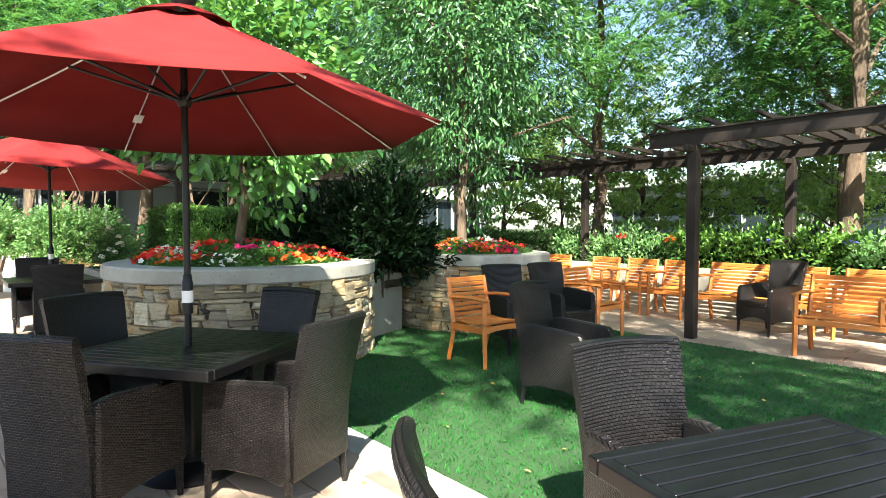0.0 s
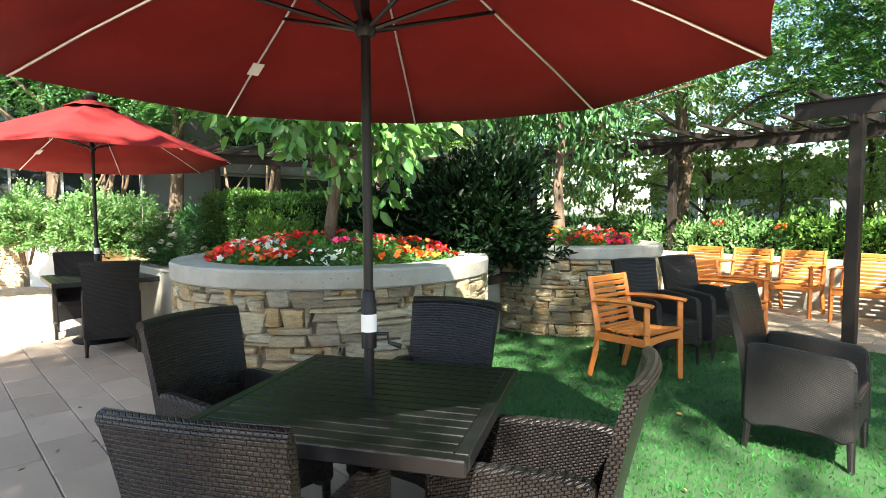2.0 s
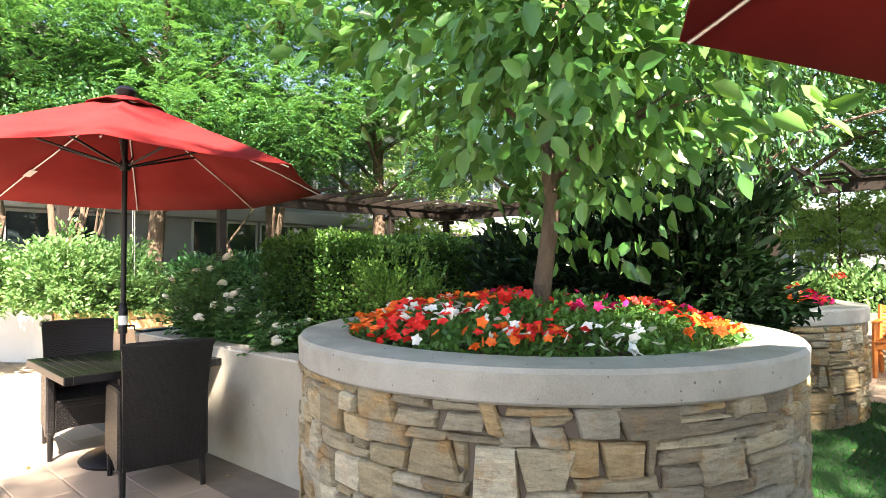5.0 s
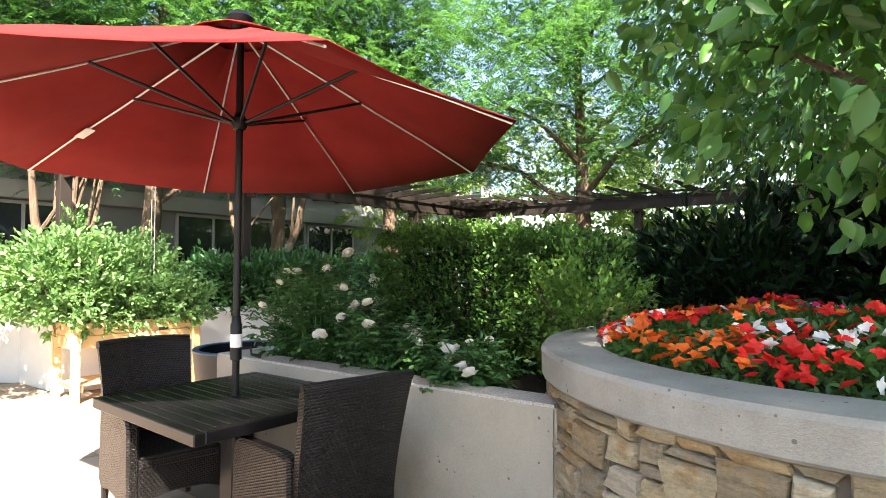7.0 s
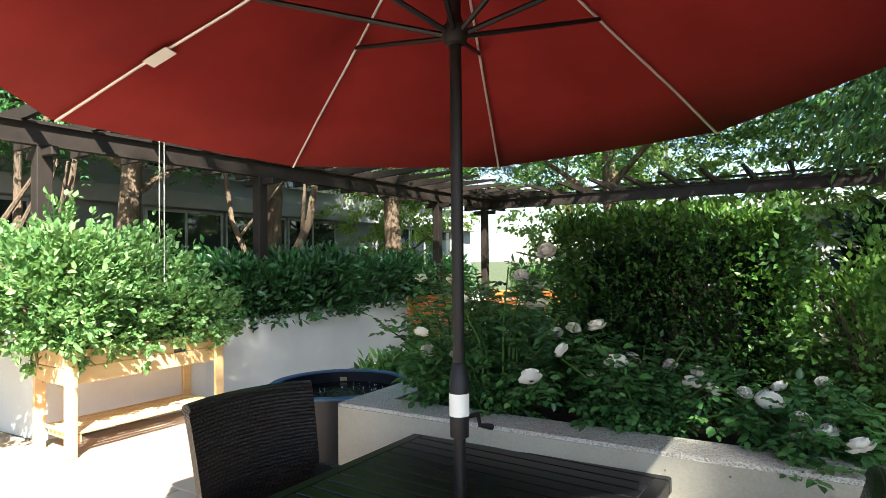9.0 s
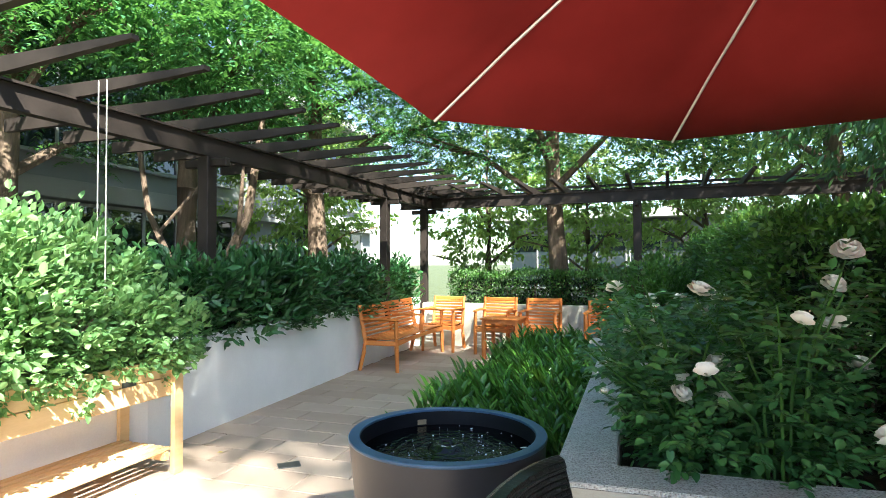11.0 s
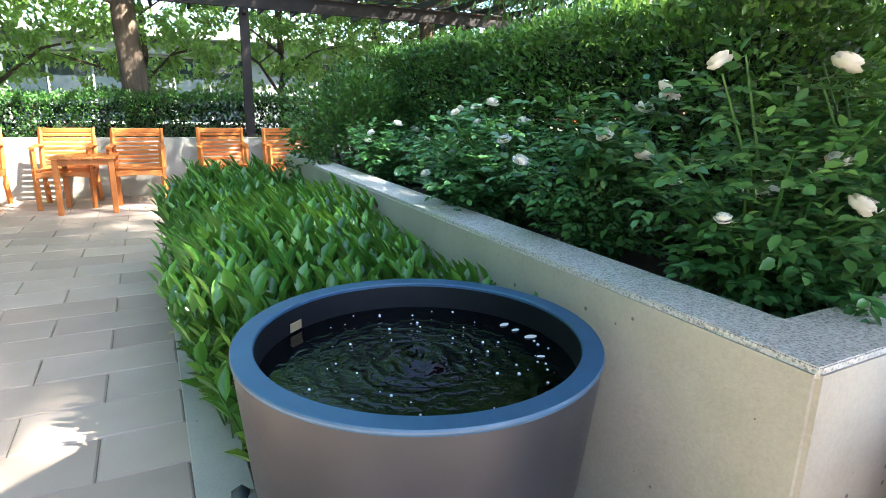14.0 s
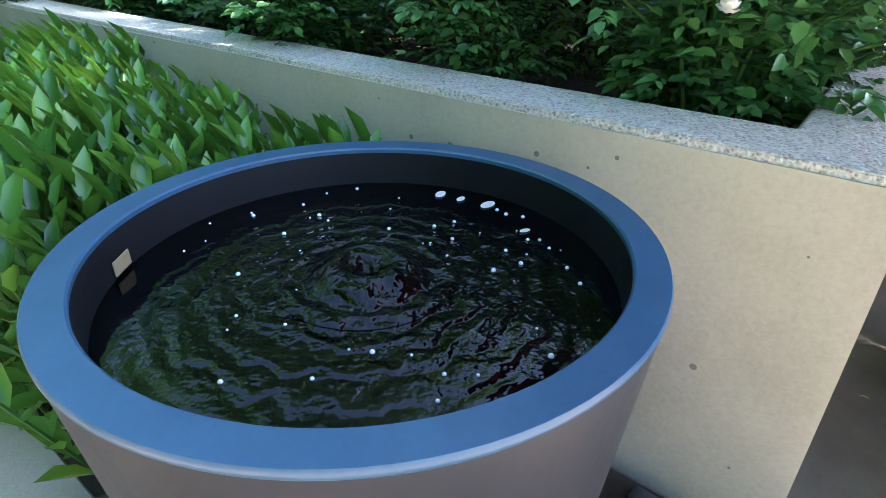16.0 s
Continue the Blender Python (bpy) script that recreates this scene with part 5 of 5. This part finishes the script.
def flower_bed(x, y, radius, seed, mix, label):
    rgf = np.random.default_rng(seed)
    e = new("bedding_flowers")
    tagged(e, label, "flowers", kind="stuff")
    e.matrix_basis = pose(x, y, 0)
    n = 15000
    a, r = rgf.uniform(0, 2 * math.pi, n), radius * np.sqrt(rgf.random(n))
    hump = lambda px, py: 1.05 + 0.19 * (1 - (np.hypot(px, py) / radius) ** 2) + 0.035 * np.sin(px * 9) * np.cos(py * 8)
    P = np.stack([r * np.cos(a), r * np.sin(a), np.zeros(n)], 1)
    P[:, 2] = hump(P[:, 0], P[:, 1]) - 0.09 * rgf.random(n)
    part("foliage", leaves("foliage", P, rand_dirs(rgf, n, 0.25), rand_dirs(rgf, n, 1.5), 0.032 + 0.026 * rgf.random(n), 0.55, LEAF_BED, 0.2, True), e)
    for colour, count in mix:
        c = rgf.uniform(-1, 1, (max(3, count // 22), 2)) * radius
        pts = c[rgf.integers(len(c), size=count)] + rgf.normal(size=(count, 2)) * 0.15
        rr = np.hypot(pts[:, 0], pts[:, 1])
        pts *= np.where(rr > radius * 0.98, radius * 0.98 / np.maximum(rr, 1e-6) * (0.8 + 0.2 * rgf.random(count)), 1)[:, None]
        Q = np.stack([pts[:, 0], pts[:, 1], hump(pts[:, 0], pts[:, 1]) + 0.015 + 0.03 * rgf.random(count)], 1)
        part(colour + "_blooms", bloom_disc(rgf, Q, 0.025 + 0.013 * rgf.random(count), PETALS[colour], colour + "_blooms"), e, colour + " five-petalled blooms")
    return e


flower_bed(*P1, R1 - 0.24, 300, (("red", 360), ("orange", 250), ("white", 150), ("magenta", 44)), "red, orange, white and magenta bedding flowers in a round planter")
flower_bed(*P2, R2 - 0.24, 301, (("red", 240), ("magenta", 120), ("orange", 110), ("white", 70)), "red and pink bedding flowers in a round planter")


# ---- trees ----
def limb_mesh(rgt, height, r0, spread, limbs, lean=(0, 0), fork=0.45, z0=0.0):
    bm = bmesh.new()
    pts = [Vector((0, 0, z0))]
    n = 7
    for i in range(1, n + 1):
        f = i / n
        pts.append(Vector((lean[0] * f + rgt.normal() * 0.025 * height / 6, lean[1] * f + rgt.normal() * 0.025 * height / 6, z0 + (height - z0) * f)))
    rad = [r0 * (1.25 if i == 0 else 1 - 0.8 * i / n) for i in range(n + 1)]
    tube(pts, rad, 10, bm)
    ends = []
    for i in range(limbs):
        f = fork + (0.97 - fork) * i / max(1, limbs - 1)
        k = min(int(f * n), n - 1)
        a = i * 2.4 + rgt.uniform(-0.4, 0.4)
        o = pts[k].lerp(pts[k + 1], f * n - k)
        ln = spread * (1.05 - 0.55 * f) * rgt.uniform(0.8, 1.15)
        m1 = o + Vector((math.cos(a) * ln * 0.5, math.sin(a) * ln * 0.5, ln * 0.38))
        m2 = o + Vector((math.cos(a) * ln, math.sin(a) * ln, ln * 0.5))
        rr = max(0.012, rad[k] * 0.45)
        tube([o, m1, m2], [rr, rr * 0.65, rr * 0.25], 6, bm)
        ends += [m1, m2]
        for j in range(2):
            b = a + rgt.uniform(-1, 1)
            m3 = m1 + Vector((math.cos(b) * ln * 0.45, math.sin(b) * ln * 0.45, ln * 0.12))
            tube([m1, m3], [rr * 0.5, rr * 0.15], 5, bm)
            ends.append(m3)
    return bm, ends


def locust(seed, height, spread, r0, low, fronds, size, material=None):
    """A light-crowned tree with pinnate drooping leaves in layered sprays."""
    rgt = np.random.default_rng(seed)
    e = new("locust_tree")
    bm, ends = limb_mesh(rgt, height, r0, spread, 13, (rgt.uniform(-0.3, 0.3), rgt.uniform(-0.3, 0.3)), low / height)
    part("trunk", from_bm("trunk", bm, BARK, True), e, "rough brown trunk and limbs")
    E = np.array([tuple(p) for p in ends])
    per = fronds // len(E)
    d = rand_dirs(rgt, len(E) * per)
    P = np.repeat(E, per, 0) + d * np.array([spread * 0.46, spread * 0.46, spread * 0.28]) * rgt.random((len(d), 1)) ** 0.5
    dirs = rand_dirs(rgt, len(P), -0.1)
    dirs[:, 2] *= 0.45
    part("crown", frond_mesh("crown", rgt, P, dirs, size * (0.7 + 0.6 * rgt.random(len(P))), material or LEAF_LOCUST), e, "airy crown of pinnate leaves")
    return e


def broadleaf(seed, height, r0, z_low, radii, clumps, per, size, label, material=LEAF_MAG, group="", z0=0.0, wide=0.5, droop=-0.5, off=(0, 0)):
    rgt = np.random.default_rng(seed)
    e = new("broadleaf_tree")
    tagged(e, label, "tree", group)
    bm, ends = limb_mesh(rgt, height * 0.85, r0, radii[0] * 0.9, 10, off, z_low / height, z0)
    part("trunk", from_bm("trunk", bm, BARK, True), e, "slender brown trunk")
    p, d, c = clump_crown(rgt, clumps, per, 0.15, (off[0], off[1], (z_low + height) / 2), radii)
    D = d * 0.7 + rgt.normal(size=p.shape) * 0.5 + np.array([0, 0, droop])
    part("crown", leaves("crown", p, D, rand_dirs(rgt, len(p), 1.0) + d * 0.6, size * (0.6 + 0.7 * rgt.random(len(p))), wide, material, 0.25, True), e, "crown of broad drooping leaves")
    return e


t = broadleaf(400, 4.6, 0.065, 1.62, (1.28, 1.36, 1.40), 260, 22, 0.132, "small broad-leaved tree growing in the flower planter", z0=0.9, wide=0.58, droop=-0.22, off=(0.16, -0.06))
t.matrix_basis = pose(*south(-2.26, 6.36), 0)
t = broadleaf(401, 8.25, 0.07, 1.7, (1.95, 2.0, 3.25), 1000, 26, 0.118, "dense dark green tree growing in the second planter", LEAF_MYRTLE, z0=0.9, wide=0.36, off=(0.0, 0.75))
t.matrix_basis = pose(*south(0.2, 8.75), 0)

def stemmed_tree(x, y, stems, z_crown, radii, clumps, seed):
    """A small tree of a few crooked stems; stems are (reach x, reach y, radius)."""
    rgt = np.random.default_rng(seed)
    e = new("stemmed_tree")
    tagged(e, "small tree with crooked brown stems beside the pergola", "tree", "stemmed trees")
    e.matrix_basis = pose(x, y, 0.6)
    for dx, dy, r in stems:
        bm = tube([(dx * 0.08, dy * 0.08, 0), (dx * 0.3, dy * 0.3, 0.7), (dx * 0.75, dy * 0.75, 1.5), (dx, dy, z_crown - 0.5)], [r * 1.15, r, r * 0.8, r * 0.5], 8)
        tube([(dx * 0.6, dy * 0.6, 1.25), (dx * 0.2 + 0.35, dy * 0.4, 2.1)], [r * 0.5, r * 0.25], 6, bm)
        part("stem", from_bm("stem", bm, BARK, True), e)
    p, d, c = clump_crown(rgt, clumps, 24, 0.16, (sum(q[0] for q in stems) / len(stems), sum(q[1] for q in stems) / len(stems), z_crown), radii)
    D = d * 0.6 + rgt.normal(size=p.shape) * 0.5 + np.array([0, 0, -0.3])
    part("crown", leaves("crown", p, D, rand_dirs(rgt, len(p), 1.0), 0.08 * (0.6 + 0.7 * rgt.random(len(p))), 0.5, LEAF_LOCUST, 0.25, True), e, "loose green crown")
    return e


stemmed_tree(-8.95, 12.9, ((-0.5, 0.2, 0.07), (-0.15, 0.3, 0.06), (0.25, 0.1, 0.06), (0.5, 0.4, 0.05)), 3.1, (1.3, 1.2, 0.9), 70, 91)
stemmed_tree(-6.35, 14.3, ((0.75, 0.25, 0.075), (-0.75, 0.3, 0.045)), 3.3, (1.4, 1.2, 0.8), 60, 92)

LT = locust(500, 8.4, 3.1, 0.18, 2.7, 6000, 0.32)
tagged(LT, "tall locust tree with airy drooping pinnate leaves", "tree", "locust trees")
LT2 = locust(501, 7.2, 2.9, 0.215, 2.5, 5800, 0.31)
tagged(LT2, "tall locust tree with airy drooping pinnate leaves", "tree", "locust trees")
LT3 = locust(502, 9.4, 2.9, 0.17, 3.6, 3300, 0.33)
tagged(LT3, "tall thin-crowned locust tree behind the row of benches", "tree", "locust trees")
LT3.matrix_basis = pose(6.33, 9.67, 0, 0, 0, 60)
LT.matrix_basis = pose(3.12, 12.87, 0)
LT.scale = (0.96, 0.96, 0.96)
LT2.matrix_basis = pose(0.05, 16.15, 0, 0, 0, 140)
for src, x, y, rot, sc in ((LT2, -4.1, 18.6, 200, 1.1), (LT2, -8.6, 15.0, 20, 1.0), (LT, -11.2, 14.2, 100, 1.0), (LT, -6.6, 16.6, 310, 1.1), (LT2, -14.0, 16.0, 50, 1.15), (LT2, 8.3, 13.0, 60, 1.2), (LT2, 11.2, 8.6, 10, 1.15)):
    o = copy_thing(src, pose(x, y, 0, 0, 0, rot) @ Matrix.Scale(sc, 4))
    o.scale = (sc, sc, sc)

# Unseen trees added south of the terrace, crowns placed only to block sun.
for seed, x, y, h, low, fronds, wide in ((503, -3.5, -0.9, 17.4, 13.2, 5200, 3.3), (504, 3.2, -2.6, 13.0, 7.4, 3300, 3.3), (505, -2.9, -3.4, 11.3, 5.8, 5600, 2.5)):
    ST = locust(seed, h, wide, 0.24, low, fronds, 0.36)
    tagged(ST, "unseen tall locust tree added to shade the terrace", "tree", "locust trees")
    ST.matrix_basis = pose(x, y, 0)

BT = broadleaf(600, 8.0, 0.14, 1.2, (2.6, 2.6, 3.3), 300, 24, 0.18, "leafy yellow-green tree beyond the low garden wall", LEAF_BACK, "yellow-green trees", wide=0.55, droop=-0.2)
BT.matrix_basis = pose(9.0, 17.0, 0)
for x, y, rot, sc in ((5.2, 17.5, 40, 0.8), (14.5, 12.0, 90, 0.75), (3.1, 19.4, 10, 0.72), (8.6, 14.2, 70, 0.5), (11.8, 10.6, 120, 0.55), (6.2, 15.6, 220, 0.45), (12.8, 7.2, 300, 0.55), (1.2, 21.5, 150, 0.85), (-3.6, 23.5, 200, 0.9)):
    o = copy_thing(BT, pose(x, y, 0, 0, 0, rot))
    o.scale = (sc, sc, sc)


# ---- buildings beyond the garden ----
def facade(name, label, x, y, ang, length, storeys, depth=8.0, bay=2.2, z0=0.0, h=3.3, material=FACADE):
    """A long building: its front runs along local x, facing -y."""
    e = new(name)
    tagged(e, label, "building")
    e.matrix_basis = pose(x, y, 0, 0, 0, ang)
    part("wall", box_mesh("wall", (length, 0.3, storeys * h), material, pose(length / 2, 0.45, storeys * h / 2), 0), e)
    part("rear_wall", box_mesh("rear_wall", (length, 0.3, storeys * h), material, pose(length / 2, depth, storeys * h / 2), 0), e)
    part("roof", box_mesh("roof", (length + 0.8, depth + 1.2, 0.3), BAND, pose(length / 2, depth / 2, storeys * h + 0.15), 0.02), e, "flat roof with a pale fascia")
    for s in range(storeys):
        part("band", box_mesh("band", (length, 0.35, 0.38), BAND, pose(length / 2, 0.12, s * h + 2.95), 0.01), e, "pale horizontal band")
        for i in range(int(length / bay)):
            if i % 4 == 3:
                continue
            cx = (i + 0.5) * bay
            w = part("window", box_mesh("window_frame", (bay - 0.12, 0.08, 0.07), MULLION, pose(0, 0, 2.7), 0), e, "", pose(cx, 0.24, s * h))
            part("pane", box_mesh("pane", (bay - 0.2, 0.02, 2.3), GLASS, pose(0, 0, 1.52), 0), w)
            for k in (-0.5, 0.0, 0.5):
                part("mullion", box_mesh("mullion", (0.06, 0.08, 2.32), MULLION, pose(k * (bay - 0.14), -0.005, 1.52), 0), w)
            part("sill", box_mesh("sill", (bay - 0.12, 0.14, 0.07), MULLION, pose(0, -0.03, 0.34), 0), w)
    return e


p = bed(-14.0, -6.5)
facade("care_building", "low modern building with wide dark windows and pale bands", p[0], p[1], 50.6, 34, 2)
p = at_back(26, -16)
facade("apartment_building", "pale building seen between the trees", p[0], p[1], -47, 40, 1, bay=2.6)

# ---- turf ----
rgt = np.random.default_rng(700)
n = 260000
lo, hi = np.min(LAWN, 0), np.max(LAWN, 0)
pts = rgt.random((n, 2)) * (hi - lo) + lo
pts = pts[inside(LAWN, pts[:, 0], pts[:, 1])]
pts = pts[rgt.random(len(pts)) < np.clip(1.6 - 0.16 * np.hypot(pts[:, 0] - 0, pts[:, 1] - 2), 0.25, 1)]
P = np.concatenate([pts, np.full((len(pts), 1), 0.004)], 1)
D = rand_dirs(rgt, len(P), 0.0)
D[:, 2] = np.abs(D[:, 2]) + 0.5
blades = leaves("turf_blades", P, D, rand_dirs(rgt, len(P)), 0.022 + 0.02 * rgt.random(len(P)), 0.22, GRASS)
tagged(new("turf_blades", blades), "short bright green artificial grass blades", "grass", kind="stuff")

# ---- planters and paving pieces ----
pl1 = planter(*P1, R1, "large round planter of dry-laid ledge stone with a concrete coping", 1, math.pi * 0.97, math.pi * 1.95)
pl2 = planter(*P2, R2, "round ledge-stone planter with a concrete coping behind the lawn", 2, math.pi * 1.05, math.pi * 1.95)

PAVE_MESH = [box_mesh("paver", (0.595, 0.295, 0.05), PAVER, None, 0.006) for _ in range(1)]
pave = new("pavement")
tagged(pave, "pale grey-beige rectangular concrete pavers in running bond", "pavement", kind="structure")
ua = math.degrees(math.atan2(U.y, U.x)) - 90
LAWN_KEEP = [at_back(2.80, -4.7), at_back(2.80, 8), at_back(7.8, 8), at_back(7.8, -4.9), at_back(6.4, -6.2), at_back(4.0, -5.6)]
PATIO = [(-13.5, -5), (9, -5), at_back(10.26, 8.9), at_back(10.26, -13.5), (-6.75, 12.0), (-7.8, 11.1), (-8.7, 11.7), (-13.5, 12)]
spots = []
rgp = np.random.default_rng(800)
tv = Vector((U.y, -U.x))
for r in range(-22, 66):
    for c in range(-40, 40):
        q = strip_o + SN * 1.024 + U * ((r + 0.5) * 0.30) + tv * (-(c + 0.5) * 0.60 + (0.3 if r % 2 else 0.0)) * 1.0
        spots.append((q.x, q.y))
S = np.array(spots)
ok = inside(PATIO, S[:, 0], S[:, 1]) & ~inside(LAWN_KEEP, S[:, 0], S[:, 1])
off = (S - np.array(strip_o)) @ np.array(SN)
al = (S - np.array(strip_o)) @ np.array(U)
ok &= ~((al > -0.2) & (al < 4.6) & (off > -3.0) & (off < 1.022 - 0.02))
ok &= (np.hypot(S[:, 0] - P1[0], S[:, 1] - P1[1]) > R1 - 0.5) & (np.hypot(S[:, 0] - P2[0], S[:, 1] - P2[1]) > R2 - 0.4)
S = S[ok]
near = np.minimum(np.hypot(S[:, 0] + 5.6, S[:, 1] - 9.5), np.hypot(S[:, 0] + 4.2, S[:, 1] - 5.2))
order = np.argsort(near)
base = PAVE_MESH[0]
bv = np.array([v.co for v in base.vertices])
bf = [list(p.vertices) for p in base.polygons]
rv, rf = [], []
rot = Matrix.Rotation(radians(ua), 4, "Z")
for i, k in enumerate(order):
    x, y = S[k]
    m = pose(x, y, -0.025 + rgp.uniform(-0.0015, 0.0015), rgp.uniform(-0.15, 0.15), rgp.uniform(-0.15, 0.15), ua + rgp.uniform(-0.25, 0.25))
    if i < 300:
        part("paver", base, pave, "", m)
    else:
        o = len(rv) * len(bv)
        rv.append(bv @ np.array(m.to_3x3()).T + np.array(m.translation))
        rf += [[j + o for j in f] for f in bf]
rest = part("paver_field", mesh_of("paver_field", np.concatenate(rv), rf, PAVER), pave)
tagged(rest, kind="stuff")

pier = new("stone_pier")
tagged(pier, "short ledge-stone pier at the end of the pale wall", "wall")
pier.matrix_basis = pose(-10.42, 11.90, 0, 0, 0, -22)
part("core", box_mesh("core", (1.36, 0.40, 0.93), JOINT, pose(0, 0.235, 0.465), 0), pier)
part("cap", box_mesh("cap", (1.44, 0.50, 0.06), COPING, pose(0, 0.21, 0.965), 0.008), pier, "flat concrete cap")
ledge_stones(np.random.default_rng(9), 1.0, 0.93, 0, 7, pier, 0.0, 1.40)

# ---- fallen leaves and hydrangea heads ----
rgl2 = np.random.default_rng(900)
n = 420
pts = np.stack([rgl2.uniform(-8, 6, n), rgl2.uniform(1, 15, n)], 1)
keep = inside(LAWN, pts[:, 0], pts[:, 1]) | (inside(PATIO, pts[:, 0], pts[:, 1]) & (rgl2.random(n) < 0.5))
keep &= (np.hypot(pts[:, 0] - P1[0], pts[:, 1] - P1[1]) > R1 + 0.1) & (np.hypot(pts[:, 0] - P2[0], pts[:, 1] - P2[1]) > R2 + 0.1)
pts = pts[keep]
pts = pts[~inside([(x, y) for x, y in ROSE_WALL], pts[:, 0], pts[:, 1])]
on_lawn = inside(LAWN, pts[:, 0], pts[:, 1])
P = np.concatenate([pts, np.where(on_lawn, 0.035, 0.006)[:, None]], 1)
D = rand_dirs(rgl2, len(P))
D[:, 2] *= 0.1
LITTER = leaf_mat("dry_leaf", (0.16, 0.10, 0.03), (0.36, 0.28, 0.08), (0.55, 0.50, 0.25), (0.5, 0.4, 0.1), 0.1, 0.7, 0.2)
tagged(new("fallen_leaves", leaves("fallen_leaves", P, D, rand_dirs(rgl2, len(P), 3.0), 0.02 + 0.03 * rgl2.random(len(P)), 0.6, LITTER, 0.2, True)), "small dry yellow leaves scattered on the ground", "leaves", kind="stuff")
BLUE = petal_mat("blue_petal", (0.10, 0.11, 0.42), (0.20, 0.20, 0.62))
for s, z, mat_h in ((-3.0, 1.2, BLUE), (-1.9, 1.22, BLUE), (-1.2, 1.18, BLUE), (-5.6, 1.25, PETALS["red"]), (-4.6, 1.2, PETALS["orange"]), (0.4, 1.2, BLUE)):
    hp = at_back(10.62, s)
    q2, d2 = shell_leaves(rgl2, 46, (0, 0, 0), (0.085, 0.085, 0.065), 0.1, -0.3)
    head = new("flower_head", bloom_disc(rgl2, q2, 0.02 + 0.006 * rgl2.random(len(q2)), mat_h, "flower_head"))
    head.matrix_basis = pose(hp[0], hp[1], z)
    tagged(head, "round flower head on a leafy shrub", "flower", "shrub flower heads")
